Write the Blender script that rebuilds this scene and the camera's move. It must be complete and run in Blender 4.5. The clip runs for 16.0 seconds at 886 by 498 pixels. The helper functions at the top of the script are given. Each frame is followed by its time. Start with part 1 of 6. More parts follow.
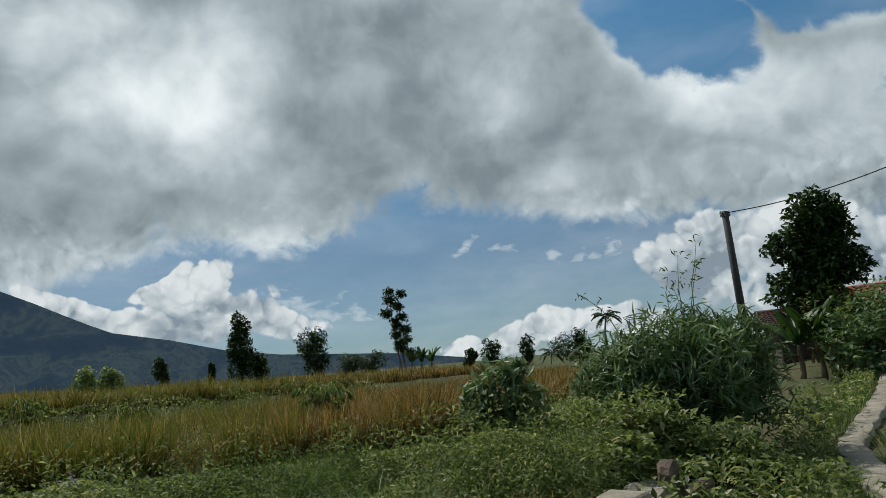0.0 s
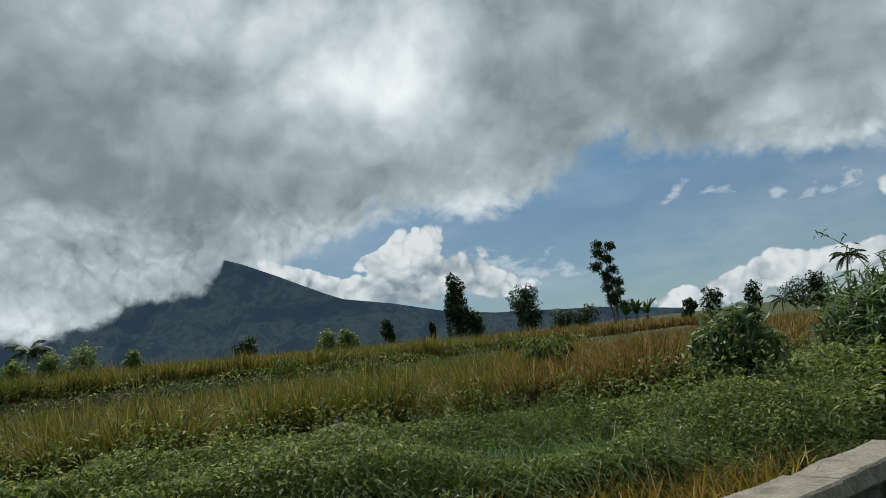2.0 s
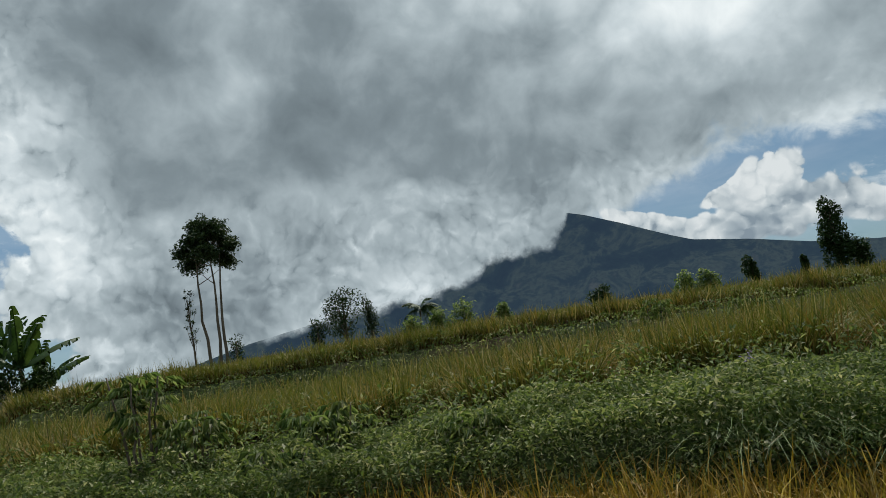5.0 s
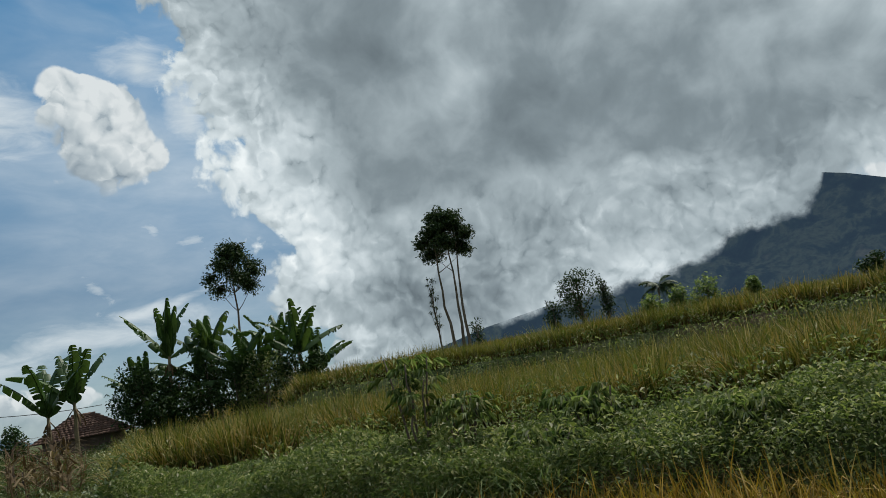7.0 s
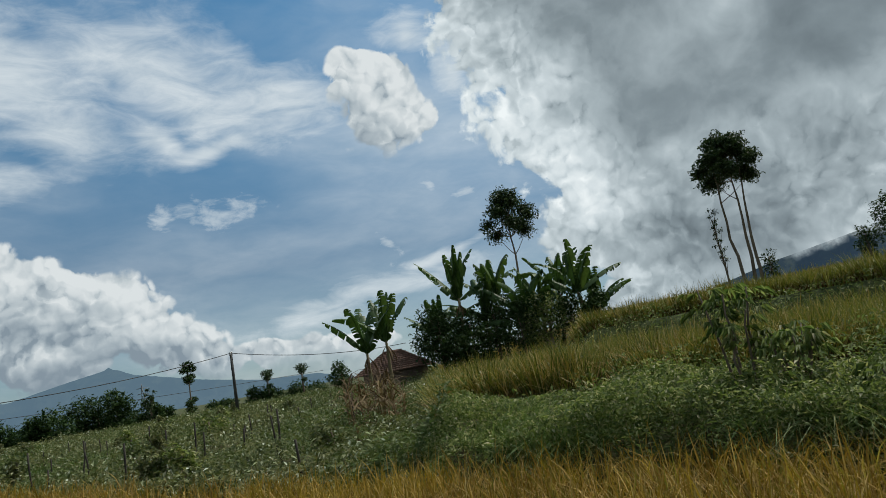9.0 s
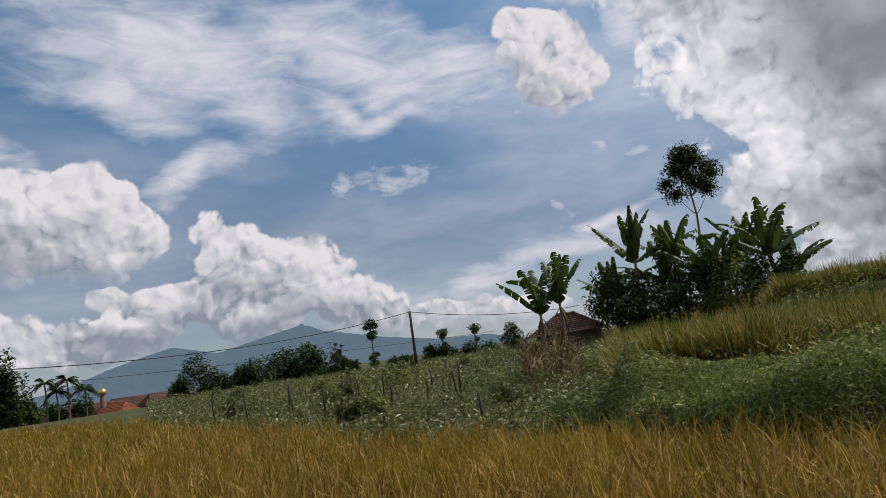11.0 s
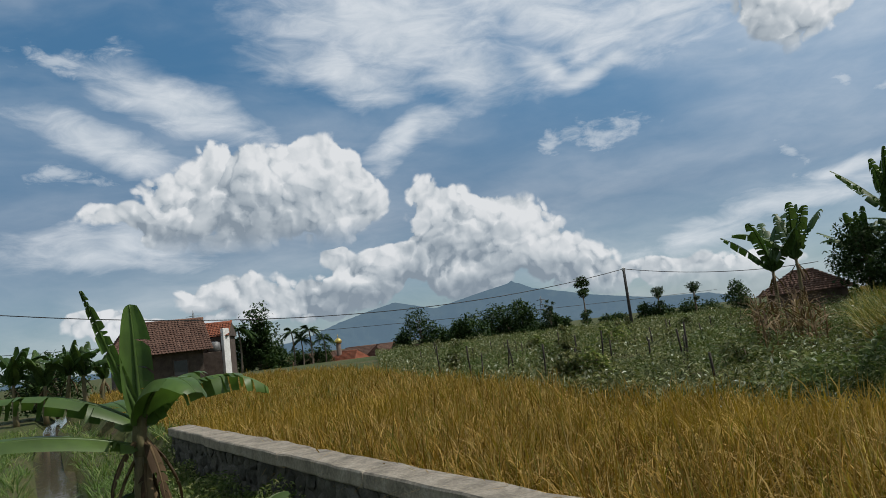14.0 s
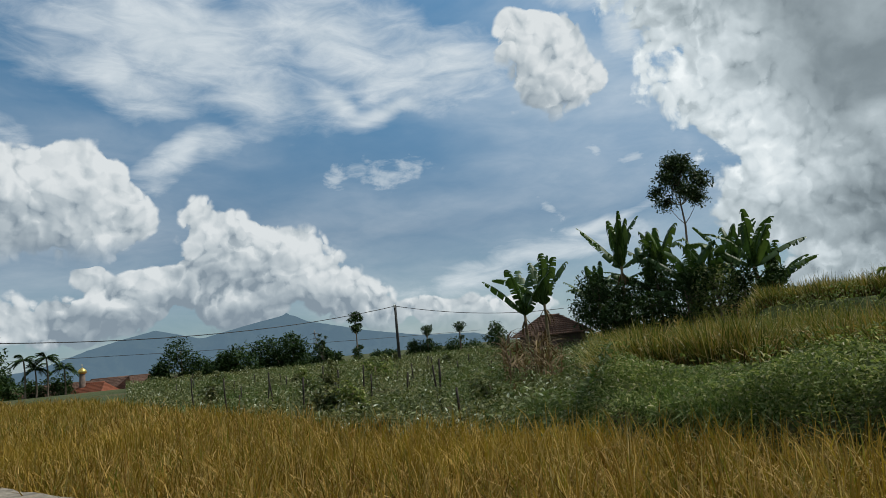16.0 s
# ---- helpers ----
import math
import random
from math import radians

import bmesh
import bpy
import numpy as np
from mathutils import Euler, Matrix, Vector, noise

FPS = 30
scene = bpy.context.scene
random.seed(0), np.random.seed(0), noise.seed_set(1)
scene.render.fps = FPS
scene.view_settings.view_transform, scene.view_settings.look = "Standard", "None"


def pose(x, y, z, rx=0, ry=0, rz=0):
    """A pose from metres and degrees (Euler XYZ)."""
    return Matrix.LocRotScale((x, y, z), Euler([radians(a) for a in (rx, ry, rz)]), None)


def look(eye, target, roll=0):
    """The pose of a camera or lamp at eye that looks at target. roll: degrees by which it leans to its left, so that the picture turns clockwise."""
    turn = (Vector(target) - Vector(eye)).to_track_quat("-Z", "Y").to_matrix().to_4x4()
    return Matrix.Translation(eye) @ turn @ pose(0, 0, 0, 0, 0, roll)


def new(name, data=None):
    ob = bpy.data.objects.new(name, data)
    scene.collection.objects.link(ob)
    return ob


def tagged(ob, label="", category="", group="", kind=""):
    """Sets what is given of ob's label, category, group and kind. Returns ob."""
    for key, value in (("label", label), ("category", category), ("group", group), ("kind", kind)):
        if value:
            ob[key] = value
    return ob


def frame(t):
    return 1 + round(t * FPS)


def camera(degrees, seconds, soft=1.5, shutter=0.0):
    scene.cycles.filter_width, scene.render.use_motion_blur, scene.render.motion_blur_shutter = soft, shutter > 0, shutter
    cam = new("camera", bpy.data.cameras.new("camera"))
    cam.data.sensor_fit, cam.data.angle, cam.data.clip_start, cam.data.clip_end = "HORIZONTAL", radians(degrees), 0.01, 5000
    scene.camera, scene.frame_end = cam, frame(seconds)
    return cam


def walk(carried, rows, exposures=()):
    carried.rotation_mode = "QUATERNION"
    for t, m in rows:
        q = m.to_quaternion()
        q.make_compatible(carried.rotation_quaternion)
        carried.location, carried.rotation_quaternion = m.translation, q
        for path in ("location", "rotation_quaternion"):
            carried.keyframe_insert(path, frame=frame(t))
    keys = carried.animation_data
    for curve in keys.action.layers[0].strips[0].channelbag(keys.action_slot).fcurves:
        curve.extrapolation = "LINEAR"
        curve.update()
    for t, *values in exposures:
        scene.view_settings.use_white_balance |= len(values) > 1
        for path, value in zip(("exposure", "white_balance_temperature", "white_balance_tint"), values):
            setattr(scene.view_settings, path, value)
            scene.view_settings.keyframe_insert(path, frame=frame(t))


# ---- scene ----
# ---------------- camera and walk ----------------
cam = camera(65.94, 16.0, soft=0.8)
PATH = [
    (0.0, pose(-0.094, 0.038, 1.506, 100.38, 5.52, 4.07)),
    (0.5, pose(-0.111, 0.024, 1.504, 100.72, 5.87, 7.81)),
    (1.0, pose(-0.129, -0.006, 1.503, 99.99, 6.31, 11.74)),
    (1.5, pose(-0.151, -0.037, 1.492, 99.11, 6.40, 16.49)),
    (2.0, pose(-0.172, -0.058, 1.482, 98.67, 7.01, 21.68)),
    (2.5, pose(-0.178, -0.112, 1.474, 98.81, 7.61, 26.10)),
    (3.0, pose(-0.189, -0.211, 1.465, 98.58, 7.69, 30.27)),
    (3.5, pose(-0.247, -0.195, 1.459, 98.79, 7.93, 33.94)),
    (4.0, pose(-0.302, -0.198, 1.460, 98.49, 7.61, 37.84)),
    (4.5, pose(-0.438, -0.138, 1.457, 98.34, 8.64, 44.14)),
    (5.0, pose(-0.448, -0.187, 1.446, 98.46, 9.27, 50.79)),
    (7.5, pose(-0.523, -0.386, 1.471, 99.76, 9.40, 75.86)),
    (8.0, pose(-0.557, -0.460, 1.458, 98.82, 8.82, 81.97)),
    (8.5, pose(-0.589, -0.557, 1.453, 98.73, 8.54, 87.26)),
    (9.0, pose(-0.596, -0.600, 1.460, 99.27, 10.00, 93.27)),
    (11.5, pose(-0.526, -0.763, 1.428, 98.63, 10.00, 113.47)),
    (12.0, pose(-0.500, -0.816, 1.447, 99.29, 12.52, 120.57)),
    (12.5, pose(-0.481, -0.852, 1.440, 98.85, 11.02, 123.46)),
    (13.0, pose(-0.471, -0.854, 1.437, 98.52, 9.65, 125.40)),
    (13.5, pose(-0.477, -0.847, 1.426, 97.86, 8.71, 125.07)),
    (14.0, pose(-0.496, -0.857, 1.425, 97.21, 6.98, 125.00)),
    (14.5, pose(-0.529, -0.873, 1.421, 96.89, 4.69, 122.57)),
    (15.0, pose(-0.525, -0.836, 1.408, 97.03, 4.85, 118.78)),
    (15.5, pose(-0.548, -0.755, 1.404, 97.60, 5.40, 113.23)),
    (16.0, pose(-0.529, -0.669, 1.385, 98.01, 5.46, 106.20)),]
# the clip's own white balance drifts while the camera turns from shade to light
walk(cam, PATH, ((0.0, 0.0, 6300, 6), (9.2, 0.0, 6300, 6), (11.3, 0.0, 6600, 20), (12.5, 0.0, 6450, 15), (13.5, 0.0, 6400, 12), (14.5, 0.0, 6350, 9), (16.0, 0.0, 6300, 7)))

# ---------------- world: sky, clouds, sun ----------------
SUN_AZ, SUN_EL = 36.0, 52.0      # degrees to the left of +y, degrees up
sun_dir = Vector((-math.sin(radians(SUN_AZ)) * math.cos(radians(SUN_EL)),
                  math.cos(radians(SUN_AZ)) * math.cos(radians(SUN_EL)), math.sin(radians(SUN_EL))))
sun = new("sun", bpy.data.lights.new("sun", "SUN"))
sun.data.energy, sun.data.angle, sun.data.color = 3.6, radians(0.6), (1.0, 0.95, 0.86)
sun.matrix_world = look(sun_dir * 50, (0, 0, 0))

world = bpy.data.worlds.new("sky")
scene.world = world
world.use_nodes = True
wt = world.node_tree
wt.nodes.clear()


class Graph:
    """Short calls for node trees."""

    def __init__(self, tree):
        self.tree = tree

    def add(self, kind, ins=None):
        n = self.tree.nodes.new(kind)
        for k, v in (ins or {}).items():
            self.put(n.inputs[k], v)
        return n

    def put(self, socket, v):
        if isinstance(v, bpy.types.NodeSocket):
            self.tree.links.new(v, socket)
        else:
            socket.default_value = v

    def m(self, op, a, b=0.0, c=0.0):
        n = self.add("ShaderNodeMath", {0: a, 1: b, 2: c})
        n.operation = op
        return n.outputs[0]

    def step(self, v, lo, hi, out_lo=0.0, out_hi=1.0):
        n = self.add("ShaderNodeMapRange", {"Value": v, "From Min": lo, "From Max": hi, "To Min": out_lo, "To Max": out_hi})
        n.interpolation_type = "SMOOTHSTEP"
        return n.outputs["Result"]

    def place(self, vec, loc=(0, 0, 0), turn=0.0, size=(1, 1, 1), kind="POINT"):
        n = self.add("ShaderNodeMapping", {"Vector": vec, "Location": loc, "Rotation": (0, 0, radians(turn)), "Scale": size})
        n.vector_type = kind
        return n.outputs[0]

    def noise(self, vec, scale, detail=6.0, rough=0.55, distort=0.0):
        n = self.add("ShaderNodeTexNoise", {"Vector": vec, "Scale": scale, "Detail": detail, "Roughness": rough, "Distortion": distort})
        return n.outputs["Fac"]

    def ramp(self, v, stops, mode="LINEAR"):
        n = self.add("ShaderNodeValToRGB", {"Fac": v})
        e = n.color_ramp.elements
        n.color_ramp.interpolation = mode
        while len(e) < len(stops):
            e.new(0.5)
        for s, (p, c) in zip(e, stops):
            s.position, s.color = p, (*c, 1.0) if len(c) == 3 else c
        return n.outputs["Color"]

    def mix(self, f, a, b, mode="MIX"):
        n = self.tree.nodes.new("ShaderNodeMix")
        n.data_type, n.blend_type = "RGBA", mode
        for k, v in ((0, f), (6, a), (7, b)):
            self.put(n.inputs[k], v)
        return n.outputs[2]

    def vec(self, op, a, b=(0, 0, 0)):
        n = self.add("ShaderNodeVectorMath", {0: a, 1: b})
        n.operation = op
        return n.outputs["Value"] if op in ("LENGTH", "DOT_PRODUCT") else n.outputs[0]


W = Graph(wt)
way = W.add("ShaderNodeTexCoord").outputs["Generated"]
sep = W.add("ShaderNodeSeparateXYZ", {0: way})
az = W.m("DEGREES", W.m("ARCTAN2", W.m("MULTIPLY", sep.outputs[0], -1.0), sep.outputs[1]))
el = W.m("DEGREES", W.m("ARCSINE", sep.outputs[2]))
flat = W.add("ShaderNodeCombineXYZ", {0: az, 1: el}).outputs[0]
fbm = W.add("ShaderNodeTexNoise", {"Vector": way, "Scale": 9.0, "Detail": 2.5, "Roughness": 0.45})
warp = W.vec("MULTIPLY", W.vec("SUBTRACT", fbm.outputs["Color"], (0.5, 0.5, 0.5)), (7.0, 5.0, 0.0))
bent = W.vec("ADD", flat, warp)


def domes(p):
    """Cauliflower heads: round lumps of three sizes with creases between them."""
    d = None
    for scale, amount in ((13.0, 0.50), (31.0, 0.30), (72.0, 0.20)):
        n = W.add("ShaderNodeTexVoronoi", {"Vector": p, "Scale": scale})
        n.feature = "SMOOTH_F1"
        n.inputs["Smoothness"].default_value = 0.35
        one = W.m("MULTIPLY", W.m("SQRT", W.m("MAXIMUM", W.m("SUBTRACT", 1.0, W.m("POWER", W.m("DIVIDE", n.outputs["Distance"], 0.85), 2.0)), 0.0)), amount)
        d = one if d is None else W.m("ADD", d, one)
    return d


swirl = W.vec("ADD", way, W.vec("MULTIPLY", W.vec("SUBTRACT", fbm.outputs["Color"], (0.5, 0.5, 0.5)), (0.07, 0.07, 0.07)))
fine = W.add("ShaderNodeTexNoise", {"Vector": way, "Scale": 46.0, "Detail": 4.0, "Roughness": 0.55})
curl = W.vec("ADD", swirl, W.vec("MULTIPLY", W.vec("SUBTRACT", fine.outputs["Color"], (0.5, 0.5, 0.5)), (0.020, 0.020, 0.020)))
lump = domes(curl)
lump_lit = domes(W.vec("ADD", curl, tuple(sun_dir * 0.014)))
relief = W.m("SUBTRACT", lump, lump_lit)
broad = W.noise(swirl, 3.2, 3.0, 0.5)
heave = W.noise(swirl, 6.0, 7.0, 0.50)
heave_lit = W.noise(W.vec("ADD", swirl, tuple(sun_dir * 0.035)), 6.0, 7.0, 0.50)
wisp = W.noise(swirl, 15.0, 8.0, 0.62, 0.3)


def blob(p, a, e, ra, re, turn=0.0):
    """1 in the middle of an ellipse of the sky, 0 on its rim, below 0 outside."""
    return W.m("SUBTRACT", 1.0, W.vec("LENGTH", W.place(p, (a, e, 0), turn, (ra, re, 1), "TEXTURE")))


def union(p, blobs, soft=0.25):
    d = None
    for b in blobs:
        one = blob(p, *b)
        d = one if d is None else W.m("SMOOTH_MAX", d, one, soft)
    return d


def patches(value, spots):
    """Add soft lighter or darker stretches of cloud."""
    for a, e, ra, re, turn, amount in spots:
        m = W.m("MAXIMUM", blob(bent, a, e, ra, re, turn), 0.0)
        value = W.m("MULTIPLY_ADD", W.m("MULTIPLY", m, W.m("SUBTRACT", 2.0, m)), amount, value)
    return value


# the broad grey deck over the hill and the volcano
under = W.ramp(W.m("MULTIPLY_ADD", az, 1 / 160, 0.25), [(p, (v / 40,) * 3) for p, v in (
    (0.0, 6.0), (0.05, 7.5), (0.125, 10.8), (0.16, 10.8), (0.22, 12.6), (0.285, 14.4), (0.305, 13.4), (0.335, 11.6), (0.41, 12.4), (0.43, 11.2), (0.455, 10.0),
    (0.50, 5.5), (0.55, 3.0), (0.66, 1.5), (0.72, 0.0), (0.75, 0.0))])
below = W.m("DIVIDE", W.m("SUBTRACT", W.add("ShaderNodeSeparateXYZ", {0: bent}).outputs[1], W.m("MULTIPLY", under, 40.0)), 5.0)
brink = W.ramp(W.m("DIVIDE", el, 40.0), [(p, (v / 100,) * 3) for p, v in ((0.0, 80.0), (0.12, 79.0), (0.18, 83.0), (0.30, 81.5), (0.36, 82.0), (0.44, 85.0), (0.52, 84.0), (0.60, 86.0), (0.72, 87.5), (0.9, 92.0))])
west = W.m("DIVIDE", W.m("SUBTRACT", W.m("MULTIPLY", brink, 100.0), W.add("ShaderNodeSeparateXYZ", {0: W.vec("ADD", flat, W.vec("MULTIPLY", warp, (0.45, 0.45, 0.0)))}).outputs[0]), 7.0)
deck = W.m("SMOOTH_MIN", below, west, 0.3)
hole = W.m("MAXIMUM", blob(bent, -17.0, 26.0, 9.0, 3.4, 42.0), blob(bent, -31.0, 26.5, 10.0, 4.5, 8.0))
hole = W.m("MAXIMUM", hole, blob(bent, -55.0, 14.0, 22.0, 8.0, 8.0))
deck = W.m("SMOOTH_MIN", deck, W.m("MULTIPLY", hole, -2.0), 0.3)
crisp = W.step(az, 66.0, 78.0)                       # heaped and sharp in the west, wispy over the volcano
deck_in = W.m("ADD", deck, W.m("MULTIPLY_ADD", W.m("SUBTRACT", wisp, 0.5), 1.15, W.m("MULTIPLY", W.m("SUBTRACT", heave, 0.48), 1.0)))
deck_in = W.m("ADD", deck_in, W.m("MULTIPLY", W.m("SUBTRACT", lump, 0.55), W.m("MULTIPLY_ADD", crisp, 0.55, 0.35)))
deck_alpha = W.step(deck_in, W.m("MULTIPLY_ADD", crisp, 0.08, -0.12), W.m("MULTIPLY_ADD", crisp, -0.12, 0.28))
light = W.m("ADD", W.m("MULTIPLY_ADD", broad, 0.60, 0.08), W.m("MULTIPLY_ADD", W.m("SUBTRACT", heave, 0.5), 0.60, W.m("MULTIPLY", W.m("SUBTRACT", heave, heave_lit), 0.8)))
light = patches(light, ((25, 24.0, 13, 8, 0, 0.40), (26, 23.0, 6.5, 3.8, -10, 0.26), (40, 29, 8, 4, 30, 0.26), (33, 27, 8, 3, -30, 0.16), (10, 24.0, 8, 7, 0, -0.14), (6, 20, 12, 4, 10, -0.06), (18, 13.5, 16, 3, 0, -0.10),
                        (52, 20.0, 16, 6, -8, -0.22), (64, 18, 12, 4.5, -12, -0.13), (70, 26, 12, 5, -8, -0.10), (48, 15.3, 6, 2, -10, -0.12), (38, 14.6, 12, 3, 4, -0.13), (28, 15.5, 8, 2.5, 8, -0.08),
                        (53, 9.3, 14, 4.0, -6, 0.0), (50, 12.8, 4, 1.6, 10, 0.20), (42, 10, 5, 2.2, -10, 0.08), (62, 6.0, 9, 2.5, -6, -0.10), (66, 11, 8, 3.5, 0, -0.08), (80, 13, 6.5, 12, 0, 0.20), (76, 11, 8, 5, 0, 0.08), (76, 5.0, 5, 1.8, 6, 0.20), (72, 7.5, 9, 1.6, 4, -0.14),
                        (-16, 14.2, 16, 1.8, 8, 0.14), (-25, 18.5, 11, 4, 14, 0.34), (-14, 22, 4, 7, 10, 0.22), (-22, 12.3, 14, 2.2, 8, -0.16), (-2, 15, 9, 2.5, 5, -0.06), (-6, 23, 8, 6, 20, 0.10)))
rim = W.step(deck_in, 0.9, 0.05, 0.0, 0.14)
light = W.m("ADD", light, W.m("MULTIPLY_ADD", W.m("MULTIPLY_ADD", relief, 1.3, W.m("MULTIPLY", W.m("SUBTRACT", lump, 0.55), 0.55)), W.m("MAXIMUM", W.step(el, 17.0, 9.0, 0.05, 0.45), W.m("MULTIPLY", W.m("MULTIPLY", crisp, 0.65), W.step(deck_in, 1.7, 0.5, 0.1, 1.0))), rim))
deck_col = W.ramp(light, [(0.0, (0.150, 0.180, 0.200)), (0.25, (0.225, 0.265, 0.290)), (0.5, (0.385, 0.437, 0.465)), (0.75, (0.63, 0.68, 0.705)), (1.0, (0.90, 0.92, 0.92))])

# white heaped clouds: groups that share a base, crisp above and fading below
HEAPS = (
    (((24.0, 8.1, 3.2, 1.9, -14), (26.0, 9.2, 2.4, 0.7, -20), (21.0, 5.8, 4.8, 1.6, 2), (17.0, 5.0, 3.4, 1.0, 0), (31.2, 6.4, 5.0, 1.0, 25), (28.0, 5.6, 4.0, 1.5, 0)), 2.6, 3.6),
    (((2.2, 2.2, 1.9, 1.0, 6), (-2.5, 2.4, 2.2, 1.1, 6), (-6.5, 2.7, 2.4, 1.2, 6), (-11, 2.9, 3.6, 1.2, 7), (-18.5, 7.2, 4.0, 2.5, 9), (-27.0, 5.6, 7.0, 4.0, 10)), -4.0, -2.0),
    (((95.6, 22.4, 3.2, 3.0, -30), (94.0, 20.6, 2.6, 2.4, 0), (97.2, 24.0, 2.0, 2.0, 0)), 16.0, 19.0),
    (((140.2, 14.4, 4.2, 2.9, 0), (133.8, 14.0, 3.2, 2.6, 0), (143.6, 12.8, 3.6, 2.6, 10), (138.4, 12.0, 5.6, 3.2, 2), (147.0, 10.8, 4.2, 1.3, 14), (132.6, 11.4, 2.6, 2.0, 0)), 8.0, 10.6),
    (((122.8, 9.6, 3.9, 2.7, 0), (119.0, 8.6, 3.3, 2.4, 0), (120.5, 6.0, 6.0, 2.6, 0), (127.6, 6.0, 5.0, 2.0, -8), (115.2, 4.8, 4.6, 1.9, 8), (111.5, 3.4, 3.0, 1.3, 10), (134.0, 4.4, 6.0, 1.7, -10),
      (142.4, 4.9, 3.2, 1.6, 6), (130.8, 7.2, 2.6, 1.1, 10), (149.0, 3.4, 4.6, 1.0, 3), (105.0, 2.8, 3.2, 1.2, 6), (101.0, 2.2, 3.0, 1.0, 6)), 0.0, 3.4))
heap, heap_above, fade = None, None, None
light_side = W.vec("ADD", bent, (-1.2, 2.2, 0.0))
for blobs, base_lo, base_hi in HEAPS:
    one, above = union(bent, blobs, 0.18), union(light_side, blobs, 0.18)
    cut = W.step(W.m("MULTIPLY_ADD", W.m("SUBTRACT", wisp, 0.5), 3.0, el), base_lo, base_hi)
    if heap is None:
        heap, heap_above, fade = one, above, cut
    else:
        nearer = W.m("GREATER_THAN", one, heap)
        fade = W.m("ADD", W.m("MULTIPLY", nearer, cut), W.m("MULTIPLY", W.m("SUBTRACT", 1.0, nearer), fade))
        heap, heap_above = W.m("MAXIMUM", heap, one), W.m("MAXIMUM", heap_above, above)
heap = W.m("ADD", heap, W.m("MULTIPLY_ADD", W.m("SUBTRACT", lump, 0.58), 1.25, W.m("MULTIPLY", W.m("SUBTRACT", wisp, 0.5), 0.30)))
heap_alpha = W.m("MULTIPLY", W.step(heap, -0.04, 0.16), fade)
heap_light = W.m("ADD", W.step(heap_above, 0.9, -0.3, 0.30, 0.74), W.m("MULTIPLY_ADD", W.m("SUBTRACT", lump, 0.62), 0.60, W.m("MULTIPLY_ADD", relief, 1.8, W.m("MULTIPLY", W.m("SUBTRACT", heave, 0.5), 0.5))))
heap_light = W.m("MULTIPLY_ADD", W.m("SUBTRACT", fade, 1.0), 0.30, heap_light)
heap_light = patches(heap_light, ((142, 9.8, 11, 2.6, 1, -0.30), (126, 3.6, 22, 2.6, 3, -0.40), (122, 10.5, 4, 2.5, 0, 0.10), (136, 15.2, 6, 2, 0, 0.10), (24, 5.0, 12, 2.6, 2, -0.34), (-20, 5.5, 16, 5, 8, -0.34), (-4, 2.4, 10, 1.6, 4, -0.22), (108, 2.6, 12, 2.0, 4, -0.25)))
heap_col = W.ramp(heap_light, [(0.0, (0.24, 0.29, 0.34)), (0.35, (0.38, 0.43, 0.47)), (0.65, (0.53, 0.57, 0.595)), (1.0, (0.73, 0.745, 0.75))])

# thin streaked cloud: a broad sheet, swooshes and small wisps
thin_blobs = ((127.0, 25.4, 14.5, 5.4, 12), (131.0, 22.0, 8.0, 2.6, 14), (120, 22.4, 9, 4.4, 20), (112, 25, 14, 5.5, 20), (113.5, 20.4, 4.0, 2.0, 40), (126.6, 16.0, 5.6, 1.9, -32), (144.0, 20.4, 9.0, 2.4, 20), (150, 17.4, 7, 2.2, 20),
              (98.0, 6.6, 14, 2.2, -10), (92.0, 9.4, 6, 1.0, -8), (150, 9.5, 12, 2.6, 1), (104, 24, 10, 4.0, 8), (110, 19.5, 6, 1.6, -12), (92, 27, 5, 3, 20), (88.5, 24.0, 2.6, 5.0, 10))
wisp_blobs = ((109.6, 14.7, 6.6, 1.6, 4), (114.0, 14.2, 2.6, 1.8, 50), (93, 15.2, 2.2, 1.0, 10), (152.7, 23.3, 4.6, 1.6, 3), (152.4, 14.5, 4, 1.4, -3), (96.1, 10.5, 2.6, 1.2, 10), (95.0, 8.9, 2.4, 1.0, 10), (89.9, 13.3, 1.8, 0.9, 10),
              (-11.1, 9.0, 2.2, 1.4, 8), (-8.6, 9.0, 1.8, 1.0, 8), (-7.6, 9.3, 2.0, 0.9, -32), (-4.8, 9.0, 1.8, 1.0, 40), (-0.8, 9.4, 1.4, 0.9, -20), (1.6, 9.9, 2.6, 0.9, -30), (14.4, 6.4, 4.6, 1.5, 16), (11.3, 5.6, 5, 1.0, 4))
streak = W.noise(W.place(W.vec("ADD", flat, W.vec("MULTIPLY", warp, (0.5, 0.5, 0))), (0, 0, 0), -14, (0.06, 0.20, 1)), 1.0, 6.0, 0.52, 0.35)
feather = W.noise(W.place(flat, (3, 1, 0), -24, (0.22, 0.62, 1)), 1.0, 8.0, 0.62, 0.5)
shred = W.noise(W.place(way, (2, 5, 1), 20, (1, 1, 2.2)), 34.0, 6.0, 0.62, 0.4)
thin = W.m("ADD", union(bent, thin_blobs), W.m("MULTIPLY_ADD", W.m("SUBTRACT", streak, 0.5), 1.1, W.m("MULTIPLY", W.m("SUBTRACT", feather, 0.5), 0.95)))
tiny = W.m("MULTIPLY_ADD", W.m("SUBTRACT", shred, 0.52), 2.2, union(bent, wisp_blobs, 0.05))
